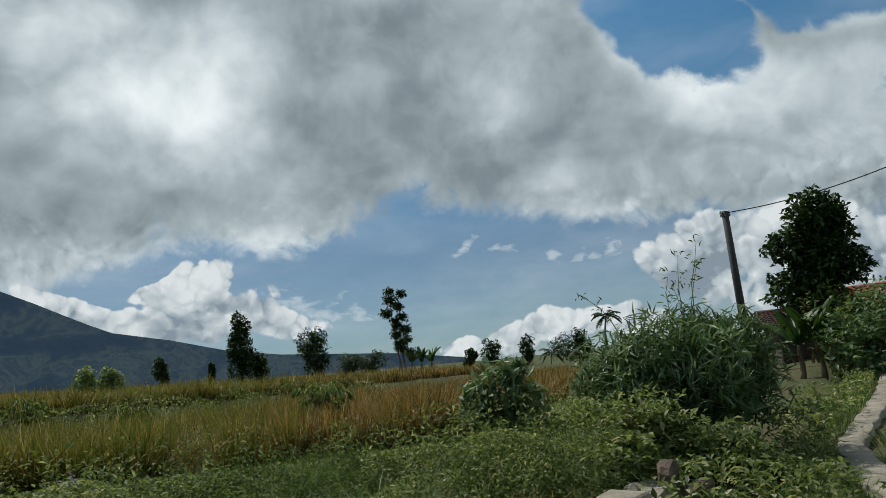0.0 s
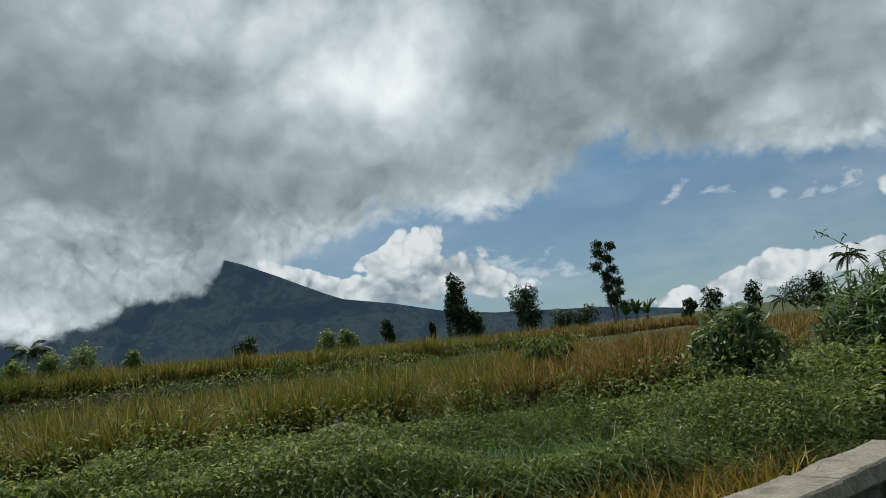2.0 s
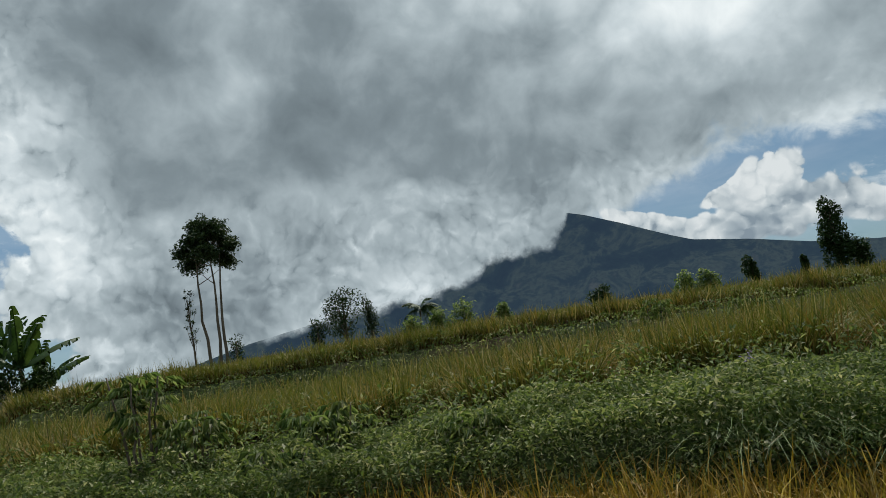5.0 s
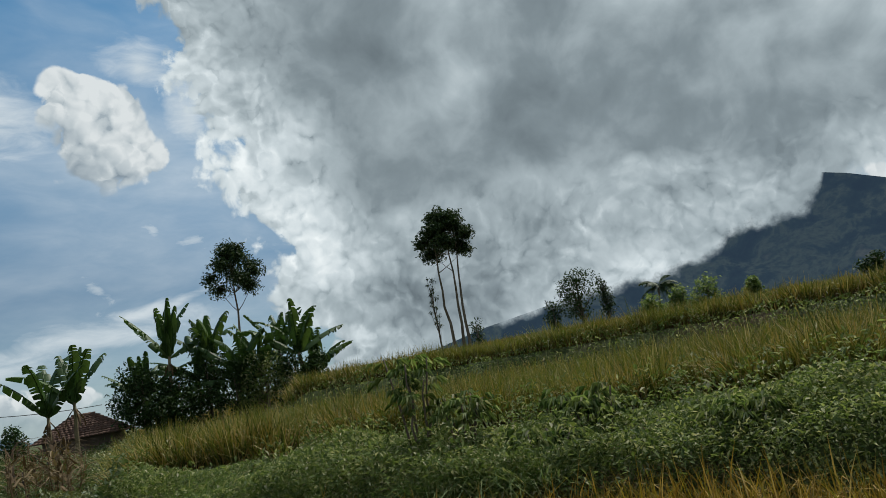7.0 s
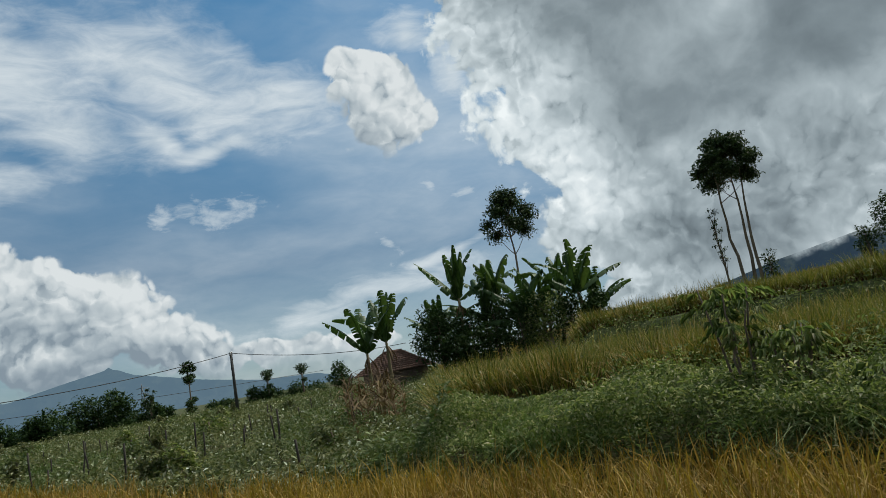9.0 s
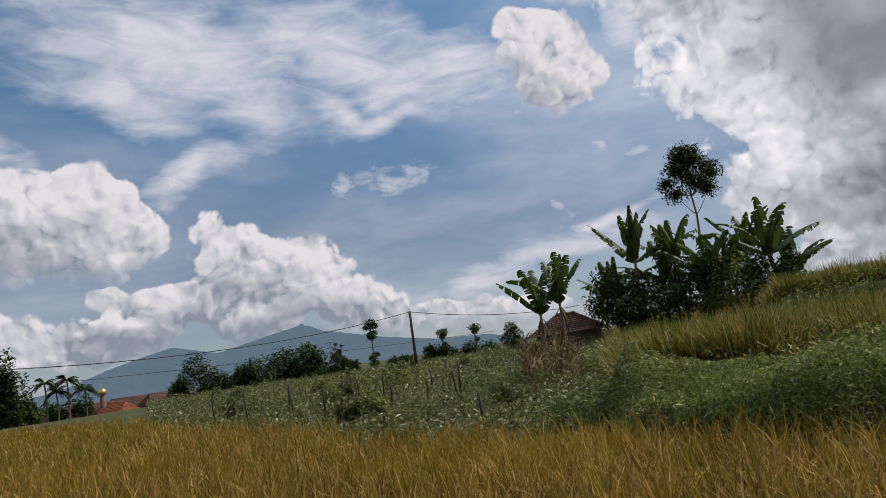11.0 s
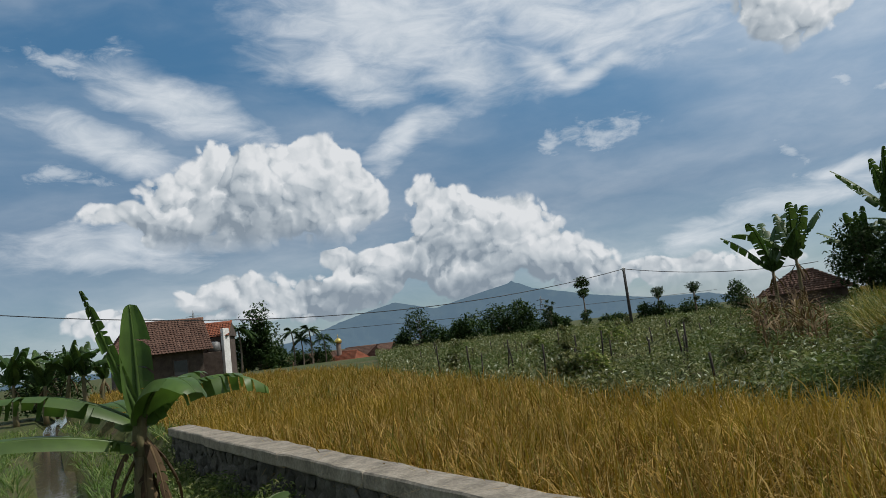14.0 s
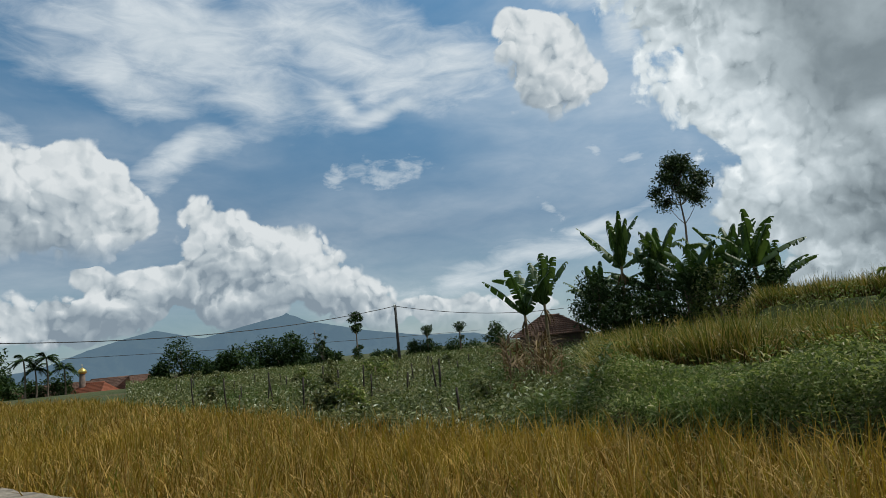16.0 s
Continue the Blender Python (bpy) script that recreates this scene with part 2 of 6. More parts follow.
thin_alpha = W.m("MULTIPLY", W.m("MAXIMUM", W.step(thin, -0.25, 1.05), W.m("MULTIPLY", W.step(tiny, 0.05, 1.15), 0.75)), 0.88)
veil = W.m("MULTIPLY", W.m("MULTIPLY_ADD", W.step(streak, 0.35, 0.8), 0.26, W.step(el, 24.0, 3.0, 0.02, 0.27)), W.step(az, 40.0, 100.0, 0.75, 1.0))
veil = W.m("MULTIPLY_ADD", W.m("MAXIMUM", blob(bent, 93.0, 21.0, 15.0, 11.0), 0.0), 0.42, veil)
thin_alpha = W.m("MAXIMUM", thin_alpha, veil)
thin_col = W.ramp(feather, [(0.3, (0.54, 0.60, 0.65)), (0.7, (0.74, 0.77, 0.79))])

air = W.add("ShaderNodeTexSky")
air.sky_type, air.sun_disc, air.sun_elevation, air.sun_rotation = "NISHITA", False, radians(SUN_EL), radians(-SUN_AZ)
air.air_density, air.dust_density, air.ozone_density, air.altitude = 1.0, 0.6, 2.0, 900.0
SKY_GAIN = 0.105
blue = W.mix(1.0, air.outputs[0], (SKY_GAIN * 0.60, SKY_GAIN * 0.95, SKY_GAIN * 0.95, 1), "MULTIPLY")
blue = W.mix(1.0, blue, W.ramp(W.m("DIVIDE", el, 40.0), [(0.0, (0.47, 0.42, 0.47)), (0.25, (0.47, 0.455, 0.525)), (0.5, (0.70, 0.79, 0.84)), (0.75, (0.95, 1.03, 1.06))]), "MULTIPLY")
blue = W.mix(1.0, blue, W.ramp(W.step(az, 25.0, 95.0), [(0.0, (0.84, 0.82, 0.83)), (1.0, (1.0, 1.0, 1.0))]), "MULTIPLY")
haze = W.step(el, 3.0, -1.0, 0.0, 0.5)
blue = W.mix(haze, blue, (0.30, 0.37, 0.43, 1.0))


def layer(under_layer, alpha, colour):
    """Lay a kind of cloud over the sky so far."""
    b = W.add("ShaderNodeBackground", {"Color": colour, "Strength": 1.0}).outputs[0]
    return b if under_layer is None else W.add("ShaderNodeMixShader", {0: alpha, 1: under_layer, 2: b}).outputs[0]


sky = layer(None, None, blue)
sky = layer(sky, thin_alpha, thin_col)
sky = layer(sky, deck_alpha, deck_col)
sky = layer(sky, heap_alpha, heap_col)
wt.links.new(sky, W.add("ShaderNodeOutputWorld").inputs[0])

# ---------------- materials ----------------
def material(name):
    mat = bpy.data.materials.new(name)
    mat.use_nodes = True
    mat.node_tree.nodes.clear()
    g = Graph(mat.node_tree)
    return mat, g, g.add("ShaderNodeOutputMaterial")


def leafy(name, stops, through_light=0.35, rough=0.5, patch=None, patch_scale=0.25, spec=0.3, patch_amount=0.6):
    """Leaves or blades: colour by island, drifting in patches, part of the light shining through."""
    mat, g, out = material(name)
    isl = g.add("ShaderNodeNewGeometry").outputs["Random Per Island"]
    c = g.ramp(isl, stops)
    pos = g.add("ShaderNodeNewGeometry").outputs["Position"]
    n1 = g.noise(pos, patch_scale, 4.0, 0.6)
    if patch:
        c = g.mix(g.step(n1, 0.44, 0.64, 0.0, patch_amount), c, (*patch, 1.0))
    n2 = g.noise(pos, 3.0, 3.0, 0.6)
    c = g.mix(1.0, c, g.ramp(n2, [(0.25, (0.68, 0.68, 0.68)), (0.75, (1.25, 1.25, 1.25))]), "MULTIPLY")
    p = g.add("ShaderNodeBsdfPrincipled", {"Base Color": c, "Roughness": rough, "Specular IOR Level": spec})
    t = g.add("ShaderNodeBsdfTranslucent", {"Color": g.mix(1.0, c, (1.15, 1.2, 0.7, 1), "MULTIPLY")})
    mx = g.add("ShaderNodeMixShader", {0: through_light, 1: p.outputs[0], 2: t.outputs[0]})
    g.tree.links.new(mx.outputs[0], out.inputs[0])
    return mat


def solid(name, stops, scale=6.0, rough=0.85, bump=0.3, metal=0.0, stretch=(1, 1, 1), fine=40.0, obj_random=0.0, spec=0.4):
    """A stained, grained solid surface at two scales."""
    mat, g, out = material(name)
    pos = g.place(g.add("ShaderNodeNewGeometry").outputs["Position"], size=stretch)
    n1, n2 = g.noise(pos, scale, 6.0, 0.6), g.noise(pos, fine, 5.0, 0.65)
    c = g.ramp(n1, stops)
    c = g.mix(1.0, c, g.ramp(n2, [(0.3, (0.72, 0.72, 0.72)), (0.7, (1.2, 1.2, 1.2))]), "MULTIPLY")
    if obj_random:
        r = g.add("ShaderNodeObjectInfo").outputs["Random"]
        c = g.mix(1.0, c, g.ramp(r, [(0.0, (1 - obj_random,) * 3), (1.0, (1 + obj_random,) * 3)]), "MULTIPLY")
    b = g.add("ShaderNodeBump", {"Strength": bump, "Distance": 0.02, "Height": n2})
    p = g.add("ShaderNodeBsdfPrincipled", {"Base Color": c, "Roughness": rough, "Metallic": metal, "Normal": b.outputs[0], "Specular IOR Level": spec})
    g.tree.links.new(p.outputs[0], out.inputs[0])
    return mat


M_GOLD = leafy("ripe_rice", [(0.0, (0.085, 0.054, 0.010)), (0.3, (0.195, 0.130, 0.020)), (0.5, (0.275, 0.188, 0.030)), (0.72, (0.14, 0.150, 0.025)), (0.90, (0.34, 0.245, 0.075)), (1.0, (0.55, 0.42, 0.20))], 0.42, 0.6, (0.30, 0.20, 0.025), 0.35, 0.12)
M_RICE = leafy("half_ripe_rice", [(0.0, (0.035, 0.05, 0.010)), (0.25, (0.105, 0.125, 0.022)), (0.45, (0.18, 0.185, 0.034)), (0.62, (0.25, 0.205, 0.044)), (0.82, (0.33, 0.21, 0.065)), (1.0, (0.58, 0.47, 0.24))], 0.22, 0.55, (0.17, 0.19, 0.035), 0.20, 0.15, 0.55)
M_BROWNRICE = leafy("browning_rice", [(0.0, (0.05, 0.045, 0.012)), (0.3, (0.15, 0.115, 0.030)), (0.55, (0.26, 0.155, 0.045)), (0.8, (0.34, 0.19, 0.065)), (1.0, (0.58, 0.42, 0.22))], 0.22, 0.6, (0.17, 0.16, 0.04), 0.30, 0.12, 0.5)
M_EARS = leafy("ripe_ears", [(0.0, (0.17, 0.092, 0.016)), (0.5, (0.32, 0.195, 0.035)), (1.0, (0.52, 0.36, 0.13))], 0.2, 0.6, (0.36, 0.25, 0.04), 0.35, 0.12, 0.5)
M_DRYRICE = leafy("brown_upland_rice", [(0.0, (0.13, 0.11, 0.025)), (0.5, (0.24, 0.15, 0.045)), (1.0, (0.34, 0.23, 0.09))], 0.3, 0.6, (0.17, 0.16, 0.035), 0.12, 0.12)
M_WEED = leafy("bank_weed_leaves", [(0.0, (0.055, 0.085, 0.022)), (0.4, (0.135, 0.178, 0.055)), (0.72, (0.235, 0.275, 0.10)), (0.90, (0.36, 0.36, 0.18)), (1.0, (0.56, 0.51, 0.37))], 0.36, 0.65, (0.09, 0.13, 0.05), 0.5, 0.12, 0.5)
# withered straw brown, darkened further for the shade at the stand's foot
M_STRAW_SHADE = leafy("shade_darkened_straw", [(0.0, (0.04, 0.024, 0.010)), (0.5, (0.10, 0.060, 0.022)), (0.85, (0.20, 0.125, 0.045)), (1.0, (0.36, 0.28, 0.13))], 0.08, 0.7, (0.10, 0.06, 0.02), 0.4, 0.15)
M_GRASS = leafy("green_grass", [(0.0, (0.05, 0.095, 0.02)), (0.5, (0.125, 0.195, 0.05)), (0.85, (0.22, 0.27, 0.10)), (1.0, (0.38, 0.35, 0.18))], 0.35, 0.55, (0.10, 0.18, 0.04), 0.6, 0.2)
M_BAMBOO = leafy("bamboo_leaves", [(0.0, (0.05, 0.10, 0.035)), (0.5, (0.115, 0.18, 0.07)), (1.0, (0.26, 0.33, 0.20))], 0.25, 0.5, None, 0.25, 0.3)
M_TREE = leafy("tree_leaves", [(0.0, (0.020, 0.045, 0.014)), (0.6, (0.040, 0.075, 0.022)), (1.0, (0.075, 0.11, 0.04))], 0.15, 0.6, None, 0.25, 0.15)
M_GUM = leafy("gum_tree_leaves", [(0.0, (0.025, 0.05, 0.022)), (0.6, (0.05, 0.08, 0.036)), (1.0, (0.09, 0.12, 0.06))], 0.15, 0.55, None, 0.25, 0.2)
M_BANANA = leafy("banana_leaf", [(0.0, (0.045, 0.085, 0.022)), (0.5, (0.07, 0.12, 0.03)), (0.9, (0.10, 0.155, 0.045)), (1.0, (0.15, 0.17, 0.06))], 0.3, 0.42, (0.10, 0.18, 0.035), 1.5, 0.4)
M_BANANA_OLD = leafy("dark_banana_leaf", [(0.0, (0.03, 0.065, 0.018)), (0.6, (0.05, 0.095, 0.025)), (1.0, (0.09, 0.14, 0.04))], 0.2, 0.5, None, 1.0, 0.25)
M_PALE = leafy("pale_shrub_leaves", [(0.0, (0.06, 0.11, 0.03)), (0.5, (0.14, 0.19, 0.06)), (1.0, (0.34, 0.38, 0.20))], 0.45, 0.6, None, 0.25, 0.15)
M_CROP = leafy("garden_crop_leaves", [(0.0, (0.050, 0.065, 0.028)), (0.35, (0.100, 0.120, 0.052)), (0.6, (0.165, 0.160, 0.080)), (0.8, (0.19, 0.20, 0.095)), (0.9, (0.32, 0.32, 0.20)), (0.97, (0.46, 0.49, 0.38)), (1.0, (0.72, 0.76, 0.68))], 0.3, 0.65, (0.07, 0.12, 0.035), 0.3, 0.12)
M_DRY = leafy("withered_leaves", [(0.0, (0.07, 0.045, 0.028)), (0.5, (0.14, 0.095, 0.05)), (1.0, (0.27, 0.20, 0.12))], 0.2, 0.75, None, 0.25, 0.1)
M_BARK = solid("bark", [(0.3, (0.10, 0.075, 0.05)), (0.7, (0.21, 0.17, 0.13))], 4.0, 0.9, 0.6, stretch=(1, 1, 0.3))
M_STEM = solid("banana_stem", [(0.3, (0.10, 0.10, 0.035)), (0.6, (0.17, 0.13, 0.07)), (0.8, (0.07, 0.05, 0.03))], 6.0, 0.7, 0.5, stretch=(1, 1, 0.25))
M_CANE = solid("cane", [(0.3, (0.16, 0.17, 0.05)), (0.7, (0.28, 0.24, 0.10))], 8.0, 0.6, 0.2)
M_CAP = solid("weathered_concrete", [(0.25, (0.13, 0.115, 0.09)), (0.5, (0.27, 0.235, 0.185)), (0.75, (0.37, 0.33, 0.265))], 5.0, 0.9, 0.6)
M_STONE = solid("dark_mossy_stone", [(0.3, (0.045, 0.045, 0.035)), (0.55, (0.10, 0.095, 0.08)), (0.8, (0.15, 0.14, 0.12))], 7.0, 0.92, 0.8, obj_random=0.35)
M_SOIL = solid("brown_soil", [(0.3, (0.075, 0.05, 0.03)), (0.7, (0.16, 0.11, 0.065))], 3.0, 0.95, 0.8)
M_BLOCK = solid("broken_brown_masonry", [(0.3, (0.07, 0.05, 0.036)), (0.7, (0.17, 0.12, 0.085))], 9.0, 0.92, 0.8)
M_POLE = solid("dark_concrete_pole", [(0.3, (0.035, 0.034, 0.033)), (0.7, (0.075, 0.073, 0.07))], 5.0, 0.85, 0.3)
M_IRON = solid("grey_steel", [(0.3, (0.12, 0.12, 0.12)), (0.7, (0.22, 0.22, 0.22))], 5.0, 0.6, 0.2, metal=0.6)
M_WIRE = solid("black_cable", [(0.3, (0.02, 0.02, 0.02)), (0.7, (0.04, 0.04, 0.04))], 5.0, 0.6, 0.0)
M_STAKE = solid("dark_stake_wood", [(0.3, (0.022, 0.018, 0.014)), (0.7, (0.06, 0.05, 0.04))], 5.0, 0.9, 0.3)
M_TILE = solid("brown_clay_tile", [(0.25, (0.075, 0.042, 0.032)), (0.5, (0.13, 0.070, 0.050)), (0.8, (0.19, 0.115, 0.085))], 2.0, 0.85, 0.5, obj_random=0.3)
M_TILE_RED = solid("orange_clay_tile", [(0.25, (0.20, 0.062, 0.032)), (0.7, (0.33, 0.11, 0.058))], 2.0, 0.8, 0.4, obj_random=0.2)
M_WALLDARK = solid("dark_timber_wall", [(0.3, (0.05, 0.035, 0.028)), (0.7, (0.10, 0.075, 0.06))], 3.0, 0.9, 0.4)
M_PLASTER = solid("white_plaster", [(0.3, (0.62, 0.62, 0.60)), (0.7, (0.80, 0.80, 0.78))], 2.0, 0.9, 0.2)
M_BRICKWALL = solid("bare_brick_wall", [(0.3, (0.10, 0.075, 0.062)), (0.7, (0.19, 0.14, 0.115))], 3.0, 0.9, 0.4)
M_BRASS = solid("gilded_metal", [(0.3, (0.75, 0.50, 0.12)), (0.7, (0.95, 0.72, 0.25))], 5.0, 0.3, 0.0, metal=0.9)
M_GLASS = solid("dark_window_glass", [(0.3, (0.03, 0.035, 0.04)), (0.7, (0.05, 0.055, 0.06))], 2.0, 0.12, 0.0, spec=0.6)


def water_material():
    mat, g, out = material("canal_water")
    pos = g.add("ShaderNodeNewGeometry").outputs["Position"]
    b = g.add("ShaderNodeBump", {"Strength": 0.12, "Distance": 0.02, "Height": g.noise(pos, 6.0, 3.0, 0.5)})
    p = g.add("ShaderNodeBsdfPrincipled", {"Base Color": (0.10, 0.085, 0.06, 1), "Roughness": 0.06, "Normal": b.outputs[0]})
    g.tree.links.new(p.outputs[0], out.inputs[0])
    return mat


def ground_material():
    mat, g, out = material("ground_cover")
    pos = g.add("ShaderNodeNewGeometry").outputs["Position"]
    n1, n2 = g.noise(pos, 0.35, 6.0, 0.6), g.noise(pos, 7.0, 6.0, 0.7)
    c = g.ramp(n1, [(0.3, (0.045, 0.065, 0.018)), (0.5, (0.07, 0.085, 0.028)), (0.68, (0.115, 0.085, 0.045))])
    c = g.mix(1.0, c, g.ramp(n2, [(0.3, (0.5, 0.5, 0.5)), (0.7, (1.3, 1.3, 1.3))]), "MULTIPLY")
    b = g.add("ShaderNodeBump", {"Strength": 0.9, "Distance": 0.06, "Height": n2})
    p = g.add("ShaderNodeBsdfPrincipled", {"Base Color": c, "Roughness": 0.95, "Normal": b.outputs[0], "Specular IOR Level": 0.2})
    g.tree.links.new(p.outputs[0], out.inputs[0])
    return mat


def mountain_material(name, haze_glow, amount, misty):
    """Wooded slopes far off, the haze of several kilometres of air mixed in as a glow; cloud lies over part of the
    volcano.
    """
    mat, g, out = material(name)
    pos = g.add("ShaderNodeNewGeometry").outputs["Position"]
    s = g.add("ShaderNodeSeparateXYZ", {0: pos})
    a = g.m("DEGREES", g.m("ARCTAN2", g.m("MULTIPLY", s.outputs[0], -1.0), s.outputs[1]))
    flat_r = g.vec("LENGTH", g.vec("MULTIPLY", pos, (1, 1, 0)))
    up = g.m("DEGREES", g.m("ARCTAN2", s.outputs[2], flat_r))
    slope = g.add("ShaderNodeCombineXYZ", {0: a, 1: g.m("MULTIPLY", up, 1.5)}).outputs[0]
    n1, n2 = g.noise(slope, 0.34, 9.0, 0.66, 0.5), g.noise(slope, 2.6, 5.0, 0.65)
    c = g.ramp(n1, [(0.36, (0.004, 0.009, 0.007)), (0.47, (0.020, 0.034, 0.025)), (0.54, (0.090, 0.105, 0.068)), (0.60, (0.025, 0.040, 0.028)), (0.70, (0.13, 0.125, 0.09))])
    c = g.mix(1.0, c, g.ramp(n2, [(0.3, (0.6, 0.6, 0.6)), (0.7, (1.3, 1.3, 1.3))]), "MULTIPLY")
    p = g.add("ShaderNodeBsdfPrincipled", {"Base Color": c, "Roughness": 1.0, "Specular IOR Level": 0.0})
    # aerial haze is put in as blue emission over the slopes' own colour
    e = g.add("ShaderNodeEmission", {"Color": (*haze_glow, 1.0), "Strength": 1.0})
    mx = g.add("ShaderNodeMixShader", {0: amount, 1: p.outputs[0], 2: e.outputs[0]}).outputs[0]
    if misty:
        line = g.ramp(g.m("MULTIPLY_ADD", a, 1 / 40, -0.75), [(q, (v / 12,) * 3) for q, v in (
            (0.0, 12.0), (0.20, 12.0), (0.225, 8.6), (0.26, 7.3), (0.40, 6.9), (0.44, 5.4), (0.56, 4.6), (0.70, 4.2), (0.82, 3.6), (1.0, 3.4))])
        over = g.m("SUBTRACT", up, g.m("MULTIPLY", line, 12.0))
        over = g.m("ADD", over, g.m("MULTIPLY", g.m("SUBTRACT", g.noise(g.add("ShaderNodeCombineXYZ", {0: a, 1: up}).outputs[0], 0.55, 6.0, 0.6), 0.5), 2.4))
        clear = g.add("ShaderNodeBsdfTransparent")
        mx = g.add("ShaderNodeMixShader", {0: g.step(over, -0.7, 0.35), 1: mx, 2: clear.outputs[0]}).outputs[0]
    g.tree.links.new(mx, out.inputs[0])
    return mat


M_WATER, M_GROUND = water_material(), ground_material()
# the volcano's blue-grey haze is emitted by its slopes, not by air in between
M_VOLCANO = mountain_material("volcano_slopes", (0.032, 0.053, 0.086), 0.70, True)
# the range's blue is nearly all emitted haze
M_RANGE = mountain_material("haze_blue_range", (0.120, 0.185, 0.245), 0.86, False)


# ---------------- mesh helpers ----------------
rng = np.random.default_rng(7)


def mesh_np(name, verts, quads=None, tris=None, mat=None, smooth=False):
    me = bpy.data.meshes.new(name)
    quads = np.zeros((0, 4), int) if quads is None else quads
    tris = np.zeros((0, 3), int) if tris is None else tris
    me.vertices.add(len(verts))
    me.vertices.foreach_set("co", np.asarray(verts, np.float32).ravel())
    loops = np.concatenate([quads.ravel(), tris.ravel()]).astype(np.int32)
    starts = np.concatenate([np.arange(len(quads)) * 4, len(quads) * 4 + np.arange(len(tris)) * 3]).astype(np.int32)
    me.loops.add(len(loops))
    me.loops.foreach_set("vertex_index", loops)
    me.polygons.add(len(starts))
    me.polygons.foreach_set("loop_start", starts)
    me.update(calc_edges=True)
    me.validate()
    if smooth:
        me.polygons.foreach_set("use_smooth", np.ones(len(starts), bool))
    if mat:
        me.materials.append(mat)
    return me


def part(name, me, parent, label=""):
    ob = new(name, me)
    ob.parent = parent
    return tagged(ob, label)


def thing(name, label, category, at=(0, 0, 0), group="", turn=0.0):
    ob = new(name)
    ob.matrix_basis = pose(*at, 0, 0, turn)
    return tagged(ob, label, category, group)


def stuff(name, me, label, category):
    return tagged(new(name, me), label, category, "", "stuff")


def ribbons(base, heading, height, width, lean, droop, seg=3):
    """Blades: each rises from its base, leans along its heading and droops. All arguments but seg are arrays."""
    n = len(base)
    out = np.zeros((n, 2 * seg + 1, 3))
    d = np.stack([np.cos(heading), np.sin(heading), np.zeros(n)], -1)
    side = np.stack([-np.sin(heading), np.cos(heading), np.zeros(n)], -1)
    turn = rng.uniform(-1.2, 1.2, n)
    side = side * np.cos(turn)[:, None] + d * np.sin(turn)[:, None]
    for k in range(seg + 1):
        u = k / seg
        run = height * (lean * u + droop * u * u)
        up = height * (u - 0.62 * droop * u * u * u)
        c = base + d * run[:, None] + np.stack([np.zeros(n), np.zeros(n), up], -1)
        w = width * (1 - 0.75 * u) * 0.5
        if k < seg:
            out[:, 2 * k] = c - side * w[:, None]
            out[:, 2 * k + 1] = c + side * w[:, None]
        else:
            out[:, 2 * seg] = c
    i = (np.arange(n) * (2 * seg + 1))[:, None]
    quads = np.concatenate([i + np.array([2 * k, 2 * k + 1, 2 * k + 3, 2 * k + 2]) for k in range(seg - 1)])
    tris = i + np.array([2 * seg - 2, 2 * seg - 1, 2 * seg])
    return out.reshape(-1, 3), quads, tris


def leaflets(centre, size, aspect=0.45, tilt=0.9, fold=0.15):
    """Leaves: a pointed pair of faces each, turned at random round their centres."""
    n = len(centre)
    h = rng.uniform(0, 2 * np.pi, n)
    p = rng.normal(0, tilt * 0.6, n) - 0.25
    f = np.stack([np.cos(h) * np.cos(p), np.sin(h) * np.cos(p), np.sin(p)], -1)
    s = np.stack([-np.sin(h), np.cos(h), rng.normal(0, 0.35, n)], -1)
    s /= np.linalg.norm(s, axis=1)[:, None]
    up = np.cross(f, s)
    L, w = size[:, None], (size * aspect * 0.5)[:, None]
    a = centre - f * L * 0.5
    b = centre + f * L * 0.5
    l = centre + s * w + up * L * fold - f * L * 0.05
    r = centre - s * w + up * L * fold - f * L * 0.05
    v = np.stack([a, r, b, l], 1).reshape(-1, 3)
    i = (np.arange(n) * 4)[:, None]
    return v, None, np.concatenate([i + np.array([0, 1, 2]), i + np.array([0, 2, 3])])


def join(*meshes):
    vs, qs, ts, k = [], [], [], 0
    for v, q, t in meshes:
        vs.append(v)
        if q is not None and len(q):
            qs.append(q + k)
        if t is not None and len(t):
            ts.append(t + k)
        k += len(v)
    return np.concatenate(vs), (np.concatenate(qs) if qs else None), (np.concatenate(ts) if ts else None)


